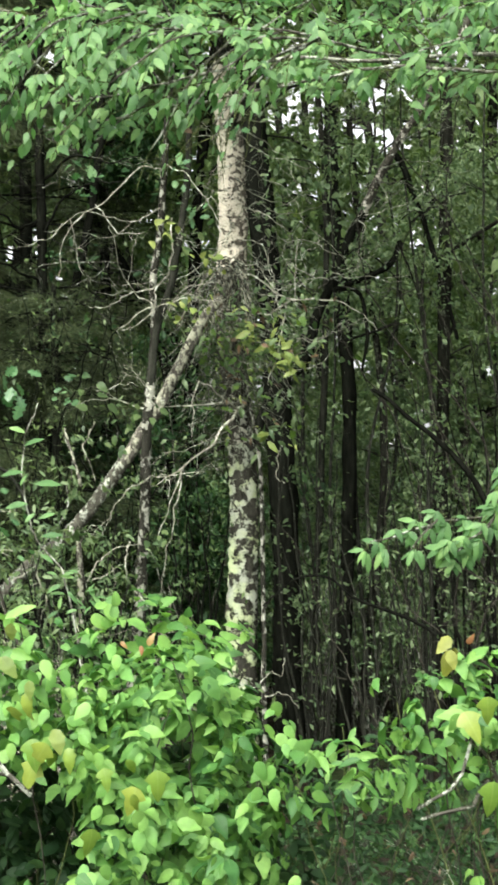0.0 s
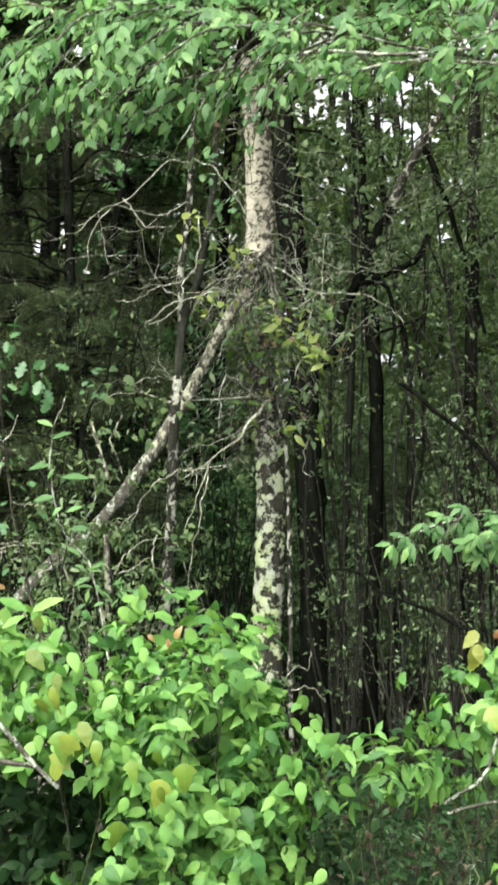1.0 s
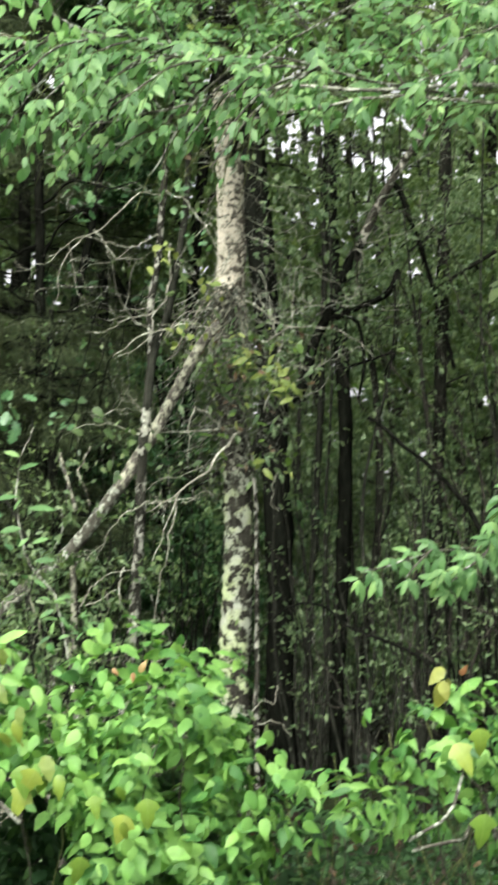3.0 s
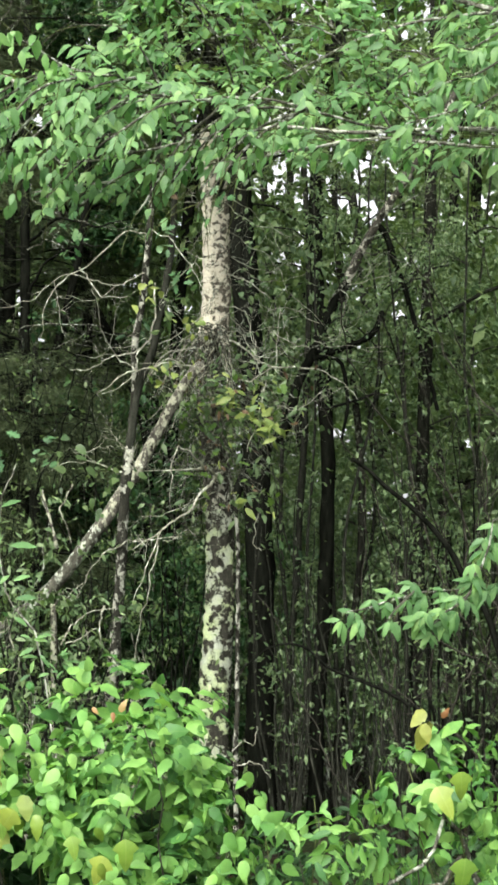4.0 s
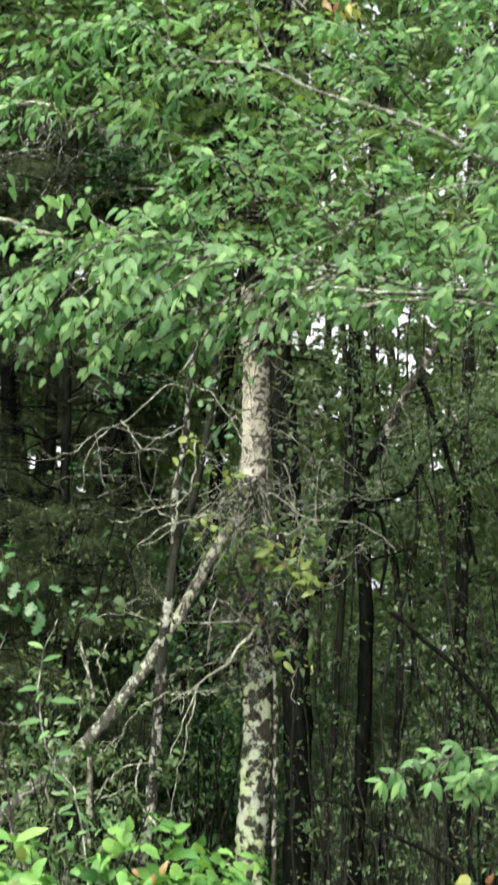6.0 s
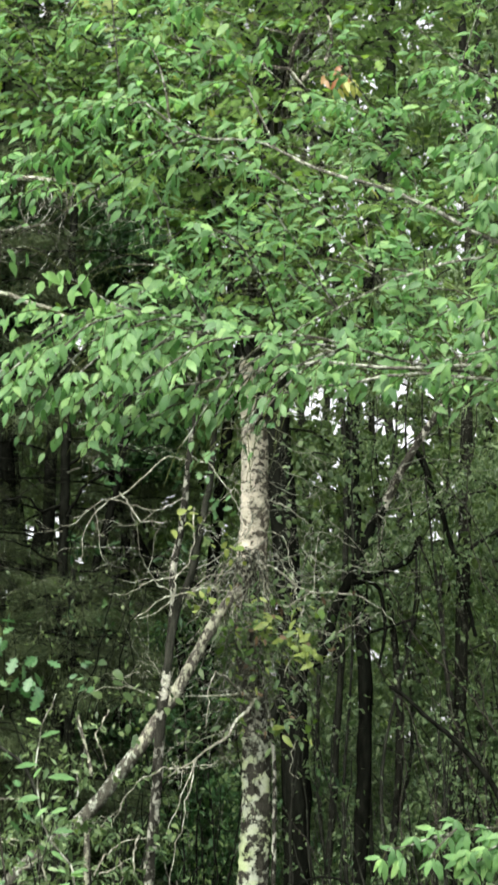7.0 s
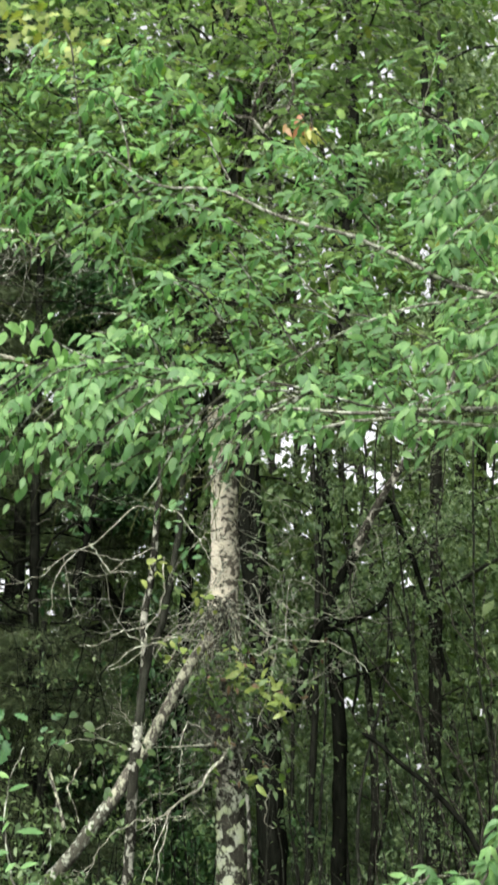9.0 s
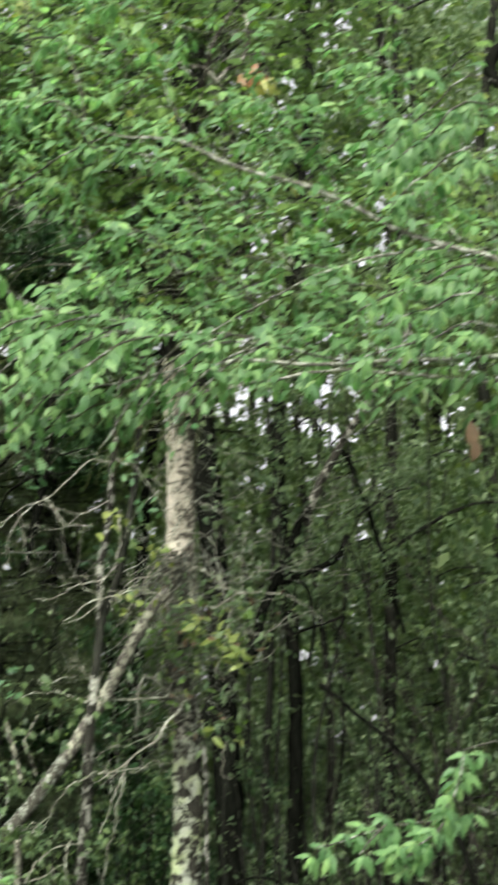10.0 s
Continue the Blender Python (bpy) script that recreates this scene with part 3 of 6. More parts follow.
def build_understory():
    g = np.random.default_rng(33)
    for k in range(60):
        y = g.uniform(12.5, 40)
        x = g.uniform(-0.24, 0.24) * y
        if y < 19 and 0.0 < x / y < 0.085:
            y += 8
        # light right and shaded left are painted in by the choice of leaf
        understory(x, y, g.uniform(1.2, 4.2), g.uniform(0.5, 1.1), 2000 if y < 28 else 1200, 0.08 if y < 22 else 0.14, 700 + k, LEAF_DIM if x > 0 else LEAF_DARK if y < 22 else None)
    for x, y, h in [(0.45, 14.6, 1.7), (0.95, 14.2, 1.9), (1.35, 14.0, 1.6), (0.75, 15.6, 2.6), (1.7, 14.6, 2.2)]:
        understory(x, y, h, 0.45, 1700, 0.05, int(850 + 100 * x), LEAF_DIM)
    # undergrowth deep between the trunks; skylight is put into its lighter leaf colour
    for k in range(22):
        y = g.uniform(16.5, 25)
        understory(g.uniform(0.025, 0.135) * y, y, g.uniform(1.4, 4.6), g.uniform(0.5, 0.9), 2600, 0.055, 880 + k, LEAF_DIM)
    for x, y, h, n in [(-1.08, 9.25, 1.9, 640), (-0.78, 9.2, 2.0, 460), (-1.25, 9.1, 1.8, 640), (-1.0, 9.45, 1.8, 560)]:
        understory(x, y, h, 0.30, n, 0.052, int(871 + 10 * x), LEAF_DIM, "sparse shrub with small pale green leaves", BARK_GREY)
    for x, y, h, n in [(0.42, 11.3, 2.7, 420), (0.78, 11.1, 2.3, 420), (1.12, 11.2, 2.9, 420)]:
        understory(x, y, h, 0.30, n, 0.044, int(960 + 30 * x), LEAF_DIM, "sparse shrub with small pale green leaves", BARK_GREY)
    for x, y, h in [(-1.25, 8.9, 1.75), (-0.95, 9.1, 1.5), (-1.35, 10.6, 1.9), (-0.8, 11.4, 2.2), (1.45, 11.6, 2.6), (1.6, 10.8, 3.0), (-1.7, 11.5, 2.8), (-0.35, 11.8, 2.2)]:
        understory(x, y, h, 0.5, 460, 0.042, int(800 + 13 * h + 7 * x + y), bark=BARK_DARK)


def build_far_woods():
    """The wood goes on: dense leaf clumps far back, with gaps to the sky."""
    g = np.random.default_rng(44)
    n = 46000
    y = g.uniform(44, 62, n)
    p = np.stack([g.uniform(-0.42, 0.42, n) * y, y, 34 * g.random(n) ** 1.1], 1)
    thin = np.array([noise.noise(Vector(q) * 0.35) for q in p * [1, 0.3, 1]])
    p = p[((thin > -0.28 - 0.010 * (20 - p[:, 2])) | (p[:, 2] - 1.6 < 0.235 * p[:, 1])) & ~in_lane(p, 0.5)]
    n = len(p)
    v, f = leaves(FAR, p, g.normal(0, 1, (n, 3)), g.normal(0, 0.6, (n, 3)) + [0, -0.5, 0.6], 0.85 * g.uniform(0.5, 1.2, n))
    tagged(new("far_woods", mesh_of("far_woods", v, f, LEAF_FAR)), "dim green foliage of the woods far back", "woods", kind="stuff")


build_forest()
build_unseen_tree_row()
build_understory()
build_far_woods()

# ---------------------------------------------------------------- conifer behind, at the dark side
def conifer(x, y, height, seed):
    g = np.random.default_rng(seed)
    z0 = float(ground_height(x, y))
    tree = thing("conifer", "shaded conifer with drooping olive-brown needle sprays", "tree", x, y, z0, "forest trees")
    base = np.array([x, y, z0])
    stem("trunk", [base - [0, 0, 0.1], base + [0.03, 0, height / 2], base + [0, 0, height]], 0.08, 0.02, BARK_DARK, tree, step=0.3, sides=8, seed=seed)
    ps, ds = [], []
    for k in range(int(10.5 * height)):
        h = g.uniform(1.5, height)
        a = g.uniform(0, 2 * np.pi)
        reach = 1.0 * (1.3 - h / height) * g.uniform(0.6, 1) + 0.25
        at = base + [0, 0, h]
        out = np.array([math.cos(a), math.sin(a), 0.0])
        end = at + out * reach + [0, 0, -0.12 * reach]
        stem("branch", [at, (at + end) / 2 + [0, 0, 0.06], end], 0.012, 0.003, BARK_DARK, tree, sides=4, step=0.2, seed=seed + k, crook=0.008)
        m = 520
        t = g.uniform(0.15, 1.0, m)[:, None]
        ps.append(at + (end - at) * t + g.normal(0, 1, (m, 3)) * [0.09, 0.09, 0.05] - [0, 0, 0.04])
        ds.append(np.tile(out, (m, 1)) + g.normal(0, 0.7, (m, 3)) + [0, 0, -0.5])
    p, d = np.vstack(ps), np.vstack(ds)
    keep = ~in_lane(p, 0.1)
    p, d = p[keep], d[keep]
    needle = (np.array([(0, 0.025, 0), (0, -0.025, 0), (1, 0, 0)]), [[0, 1, 2]])
    v, f = leaves(needle, p - base, d, g.normal(0, 1, p.shape) + [0, 0, 0.5], 0.11 * g.uniform(0.6, 1.3, len(p)))
    part("needles", mesh_of("needles", v, f, NEEDLE), tree, kind="stuff")


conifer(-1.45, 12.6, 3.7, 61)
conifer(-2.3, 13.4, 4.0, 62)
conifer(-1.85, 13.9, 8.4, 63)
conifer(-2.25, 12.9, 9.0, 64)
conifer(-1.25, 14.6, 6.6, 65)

# ---------------------------------------------------------------- the lichened tree in the middle
def sprays(line, g, gap, length, leaf_gap, droop, side_axis, flat=0.5, hang=(0.2, 0.9), loose=0.3):
    """Side twigs along a limb, and the places, ways and normals of their leaves."""
    pts = smooth_line(line, 0.02)
    seg = np.r_[0, np.cumsum(np.linalg.norm(np.diff(pts, axis=0), axis=1))]
    twigs, place, along, normal = [], [], [], []
    s, side = gap * g.uniform(0.3, 1), 1
    while s < seg[-1]:
        i = min(np.searchsorted(seg, s), len(pts) - 2)
        ahead = unit(pts[i + 1] - pts[i])
        across = unit(np.cross(ahead, side_axis)) * side
        way = unit(ahead * g.uniform(0.5, 1.0) + across * g.uniform(0.3, 1.0) + g.normal(0, 0.25, 3) + [0, 0, g.uniform(-0.35, 0.2)])
        reach = length * g.uniform(0.55, 1.2) * (1.15 - 0.6 * s / seg[-1])
        end = pts[i] + way * reach + [0, 0, -droop * reach]
        midway = pts[i] + way * reach * 0.5
        twigs.append([pts[i], midway, end])
        n = max(3, int(reach / leaf_gap))
        for k in range(n):
            t = (k + 0.6) / n
            q = (1 - t) ** 2 * pts[i] + 2 * t * (1 - t) * midway + t * t * end
            lat = unit(np.cross(way, [0, 0, 1])) * (1 if k % 2 else -1)
            place.append(q)
            along.append(way * g.uniform(0.3, 0.9) + lat * g.uniform(0.4, 1.0) + [0, 0, -g.uniform(*hang)] + g.normal(0, 0.15, 3))
            normal.append(np.array([0, -flat, 0.85]) + g.normal(0, loose, 3))
        s += gap * g.uniform(0.6, 1.4)
        side = -side
    return twigs, np.array(place), np.array(along), np.array(normal)


YELLOW_TIPS = [(-1.04, 7.2, 5.71), (-0.91, 7.2, 5.79), (-0.07, 7.2, 5.83), (-0.75, 7.2, 5.52)]


def build_lichened_tree():
    g = np.random.default_rng(5)
    z0 = float(ground_height(-0.03, 10.5))
    tree = thing("lichened_tree", "slim tree with pale lichen patches on bark and dead twigs", "tree", -0.03, 10.5, z0)
    base = [(-0.07, 10.5, -0.15), (-0.075, 10.5, 0.35), (-0.072, 10.5, 0.69), (-0.063, 10.5, 1.24), (-0.040, 10.5, 1.76), (-0.038, 10.5, 2.11), (-0.046, 10.5, 2.32)]
    stem("trunk", base, 0.104, 0.086, BARK_PALE, tree, "lichen-blotched lower trunk", sides=24, step=0.03, knot=0.085, seed=3)
    middle = [(-0.046, 10.5, 2.28), (-0.063, 10.5, 2.50), (-0.087, 10.5, 2.78), (-0.112, 10.5, 3.07), (-0.112, 10.5, 3.28), (-0.088, 10.5, 3.44)]
    stem("trunk", middle, 0.080, 0.078, BARK_FLAKED, tree, "dark flaking middle of the trunk", sides=20, step=0.03, knot=0.10, seed=8)
    upper = [(-0.090, 10.5, 3.38), (-0.074, 10.5, 3.71), (-0.078, 10.5, 3.96), (-0.084, 10.5, 4.25), (-0.102, 10.5, 4.47), (-0.11, 10.5, 4.75)]
    stem("trunk", upper, 0.092, 0.078, BARK_CREAM, tree, "pale scaly upper trunk", sides=22, step=0.03, knot=0.075, seed=4)
    stem("vine", [(0.08, 10.42, -0.05), (0.067, 10.42, 0.76), (0.069, 10.4, 1.24), (0.068, 10.4, 1.59), (0.070, 10.4, 1.93), (0.064, 10.4, 2.18), (0.041, 10.41, 2.42), (0.0, 10.43, 2.63)], 0.017, 0.012, BARK_MOTTLED, tree, "slim vine with pale spots climbing the trunk", sides=8, step=0.03, seed=9, knot=0.12, crook=0.0012)
    stem("trunk", [(-0.10, 10.5, 4.72), (-0.11, 10.5, 5.2), (-0.05, 10.4, 7.0), (0.1, 10.4, 9.5), (0.05, 10.5, 12.0)], 0.080, 0.02, BARK_GREY, tree, "dark upper trunk in the crown", sides=12, step=0.1, knot=0.06, seed=6)
    dead = [([(-0.09, 10.4, 3.42), (0.07, 10.2, 3.33), (0.25, 10.2, 3.20), (0.58, 10.1, 3.16), (0.71, 10.1, 3.07), (0.78, 10.1, 2.98)], 0.010),
            ([(-0.01, 10.4, 3.80), (0.07, 10.2, 3.73), (0.17, 10.1, 3.65), (0.26, 10.1, 3.59)], 0.008),
            ([(-0.02, 10.4, 2.57), (-0.10, 10.1, 2.46), (-0.28, 9.9, 2.25), (-0.43, 9.9, 2.13), (-0.58, 9.9, 2.05)], 0.017),
            ([(-0.02, 10.4, 2.53), (-0.15, 10.1, 2.56), (-0.31, 9.9, 2.54), (-0.51, 9.9, 2.52)], 0.015)]
    dead += [([(-0.14, 10.1, 2.55), (-0.23, 9.9, 2.63), (-0.29, 9.8, 2.65), (-0.34, 9.8, 2.55), (-0.33, 9.8, 2.34)], 0.009),
             ([(-0.38, 9.9, 2.17), (-0.46, 9.8, 1.95), (-0.55, 9.8, 1.72)], 0.006),
             ([(-0.40, 9.9, 2.15), (-0.44, 9.8, 1.85), (-0.50, 9.8, 1.56), (-0.52, 9.8, 1.30)], 0.006),
             ([(-0.07, 10.4, 3.35), (-0.21, 10.1, 3.28), (-0.34, 10.1, 3.25), (-0.48, 10.0, 3.08)], 0.008)]
    dead += [([(-0.05, 10.4, 3.28), (-0.17, 10.1, 3.18), (-0.28, 10.1, 3.01), (-0.33, 10.1, 2.80)], 0.007),
             ([(-0.02, 10.4, 3.21), (0.13, 10.1, 3.07), (0.27, 10.1, 3.17), (0.31, 10.1, 3.55)], 0.007),
             ([(0.25, 10.2, 3.20), (0.21, 10.1, 2.93), (0.12, 10.1, 2.66)], 0.006)]
    dead += [([(-0.073, 9.4, 0.816), (0.022, 9.4, 0.922), (0.101, 9.4, 0.998), (0.156, 9.4, 0.966), (0.174, 9.4, 1.074)], 0.005), ([(0.067, 9.4, 0.86), (0.13, 9.4, 0.88), (0.198, 9.4, 0.867), (0.252, 9.4, 0.795)], 0.005), ([(0.202, 10.2, 2.299), (0.159, 10.2, 2.215), (0.171, 10.2, 2.112), (0.215, 10.2, 2.077)], 0.004)]
    for k, (line, r) in enumerate(dead):
        stem("dead_branch", kinked(line, 40 + k, 0.06), r * 0.68, 0.0018, BARK_DEAD, tree, "bleached dead branch", sides=6, step=0.03, seed=40 + k, crook=0.004)
    pieces = []
    for k in range(190):
        a = np.array([g.uniform(-0.16, 0.04), 10.38, g.uniform(2.5, 3.45)])
        w = unit([g.normal(0, 1), -abs(g.normal(0, 0.5)), g.normal(-0.2, 0.6)])
        r = g.uniform(0.15, 0.55)
        pieces.append(tube(kinked([a, a + w * r * 0.5 + [0, 0, 0.04], a + w * r + [0, 0, -0.06 - 0.12 * g.random()]], k, 0.25), 0.0034, 0.0012, 4, 0.04, seed=k, crook=0.006))
    v, f = joined(pieces)
    part("twig_mass", mesh_of("twig_mass", v - np.array(tree.location), f, BARK_TWIG), tree, "tangle of fine bare twigs", "stuff")
    for k in range(44):
        a = np.array([g.uniform(-0.12, -0.03), 10.40, g.uniform(3.36, 3.48)])
        e = np.array([g.uniform(-0.52, 0.06), g.uniform(10.05, 10.3), g.uniform(2.85, 3.2)])
        stem("twig", [a, a + (e - a) * 0.4 + [0, -0.03, 0.06 + 0.05 * g.random()], a + (e - a) * 0.8 + [0, 0, 0.02], e], 0.0046, 0.0016, BARK_LEAN if k % 3 else BARK_TWIG, tree, "drooping dead twig", sides=4, step=0.03, seed=230 + k, crook=0.006)
    for k in range(26):
        at = (g.uniform(-0.1, 0.02), 10.4, g.uniform(2.4, 4.5))
        v, f = joined(twiggery(at, (g.choice([-1.0, 1.0]), -0.5, g.uniform(-0.7, 0.35)), g.uniform(0.25, 0.75), 0.0036, 3, g, 0.40, 3, 0.009))
        part("dead_branch", mesh_of("dead_branch", v - np.array(tree.location), f, BARK_DEAD if k % 2 else BARK_TWIG), tree, "dead side branch with fine twigs")
    c = np.repeat(np.array([(0.24, 10.0, 2.78), (0.17, 10.0, 2.83), (0.28, 10.0, 2.74), (0.09, 10.1, 2.36), (0.04, 10.1, 2.95), (0.12, 10.05, 2.9)]), 7, 0)
    n = len(c)
    leaf_parts("leaf", SLIM, LEAF_SPRIG, tree, c + g.normal(0, 0.03, (n, 3)), g.normal(0, 1, (n, 3)) + [0, 0, 0.1], g.normal(0, 0.4, (n, 3)) + [0, -0.8, 0.6], g.uniform(0.06, 0.10, n), "yellow-green leaf")
    # sparse leaves sprouting from the trunk
    for shape, mat, n, small, large, label in ((POINTED_CURLED, LEAF_SHADE, 60, 0.04, 0.07, ""), (SLIM_CURLED, LEAF_DIM, 190, 0.04, 0.08, ""), (SLIM, LEAF_SPRIG, 60, 0.03, 0.06, "yellow-green leaf"), (LOBED, LEAF_OAK, 50, 0.05, 0.09, ""), (POINTED_CURLED, LEAF_DEAD, 46, 0.03, 0.06, "withered brown leaf")):
        c = np.array([(-0.12, 10.2, 3.05), (0.1, 10.1, 2.92), (0.20, 10.1, 2.84), (-0.25, 10.1, 2.98), (0.08, 10.2, 2.42), (0.0, 10.15, 2.78), (0.3, 10.1, 3.05), (-0.04, 10.15, 3.12), (-0.16, 10.1, 2.9), (-0.04, 10.12, 2.95)])
        p = c[g.integers(0, len(c), n)] + g.normal(0, 1, (n, 3)) * [0.14, 0.08, 0.10]
        leaf_parts("leaf", shape, mat, tree, p, g.normal(0, 1, (n, 3)) + [0, 0, -0.3], g.normal(0, 0.5, (n, 3)) + [0, -0.6, 0.7], g.uniform(small, large, n), label, first=100)
    # light leaves and bare twigs between this trunk and the dark ones behind
    n = 620
    p = np.stack([g.uniform(0.10, 0.95, n), g.uniform(12.15, 12.8, n), 3.2 + 1.9 * g.random(n)], 1) + g.normal(0, 0.04, (n, 3))
    p = p[~in_lane(p, 0.05)]
    p = p[np.array([noise.noise(Vector(q) * 5.0) for q in p]) > -0.12]
    n = len(p)
    leaf_parts("leaf", OVATE, LEAF_DIM, tree, p, g.normal(0, 1, (n, 3)) + [0, 0, -0.5], g.normal(0, 0.4, (n, 3)) + [0, -0.7, 0.7], g.uniform(0.035, 0.075, n), first=40)
    for k in range(8):
        at = (g.uniform(-0.06, 0.0), 10.55, 3.3 + 0.17 * k)
        v, f = joined(twiggery(at, (1.0, 0.5, g.uniform(-0.9, 0.3)), g.uniform(0.35, 0.7), 0.0036, 3, g, 0.35, 2, 0.009))
        part("dead_branch", mesh_of("dead_branch", v - np.array(tree.location), f, BARK_DEAD), tree, "dead side branch with fine twigs")
    for mat, spots, label in ((LEAF_PALE, [(0.308, 6.9, 4.955), (0.338, 6.9, 4.947), (0.283, 6.9, 4.928), (0.358, 6.9, 4.969)], "yellow turning leaf"), (LEAF_RED, [(0.288, 6.9, 5.024), (0.27, 6.9, 4.974), (0.202, 6.9, 4.99), (0.308, 6.9, 4.996)], "orange turning leaf")):
        p = np.repeat(np.array(spots), 2, 0) + g.normal(0, 0.012, (8, 3))
        leaf_parts("leaf", SLIM, mat, tree, p, g.normal(0, 0.5, (8, 3)) + [0, 0, -1], g.normal(0, 0.45, (8, 3)) + [0, -1, 0.4], g.uniform(0.04, 0.062, 8), label)
    for spot in YELLOW_TIPS:
        p = np.array(spot) + g.normal(0, 0.07, (16, 3))
        leaf_parts("leaf", LOBED, LEAF_SPRIG, tree, p, g.normal(0, 0.6, (16, 3)) + [0, 0, -0.5], g.normal(0, 0.4, (16, 3)) + [0, -0.9, 0.5], g.uniform(0.06, 0.11, 16), "yellow-green oak leaf in the light")
    # crown: limbs that reach out over the edge of the wood
    limbs = [[(-0.1, 10.4, 5.1), (-0.06, 9.0, 5.3), (0.09, 8.0, 5.5), (0.23, 8.0, 5.66), (0.26, 8.0, 5.85), (0.19, 8.0, 6.03), (0.11, 7.9, 6.3)],
             [(0.0, 10.4, 5.3), (0.09, 8.6, 5.77), (0.28, 8.5, 6.22), (0.50, 8.4, 6.45), (0.76, 8.2, 6.72)],
             [(-0.08, 10.4, 5.0), (0.3, 9.0, 5.0), (0.16, 7.6, 5.18), (-0.03, 7.5, 5.27), (-0.25, 7.5, 5.39), (-0.5, 7.5, 5.48)]]
    for k in range(62):
        z = g.uniform(4.6, 7.8)
        x = g.uniform(-1.9, 1.9)
        limbs.append([(-0.08, 10.4, z - 0.4), (x * 0.45, 9.7, z), (x, g.uniform(7.6, 9.2), z + g.uniform(-0.3, 0.35))])
    P, A, N, tw = [], [], [], []
    for k, line in enumerate(limbs):
        stem("limb", line, 0.026 if k < 3 else 0.010, 0.006 if k < 3 else 0.003, BARK_FLAKED if k < 3 else BARK_GREY, tree, sides=6, step=0.08, seed=70 + k, crook=0.012)
        t, p, a, m = sprays(line[1:], g, 0.070, 0.42, 0.032, 0.15, (0, 0.5, 1), 0.7)
        P.append(p), A.append(a), N.append(m)
        tw += [tube(q, 0.004, 0.0015, 4, 0.12, seed=len(tw)) for q in t]
    v, f = joined(tw)
    part("twig_mass", mesh_of("twig_mass", v - np.array(tree.location), f, BARK_TWIG), tree, kind="stuff")
    P, A, N = np.vstack(P), np.vstack(A), np.vstack(N)
    order = np.argsort(P[:, 1])
    side, up = P[order, 0] / P[order, 1], (P[order, 2] - 1.6) / P[order, 1]
    hollow = (((side - 0.020) / 0.018) ** 2 + ((up - 0.505) / 0.024) ** 2 < 1) & (g.random(len(order)) < 0.85)
    keep = order[~in_lane(P[order], 0.06) & ~hollow & (((side + 0.128) / 0.065) ** 2 + ((up - 0.374) / 0.036) ** 2 > 1)]
    n = len(keep)
    leaf_parts("leaf", LOBED, LEAF_OAK, tree, P[keep], A[keep], N[keep], g.uniform(0.048, 0.092, n), first=60)


build_lichened_tree()


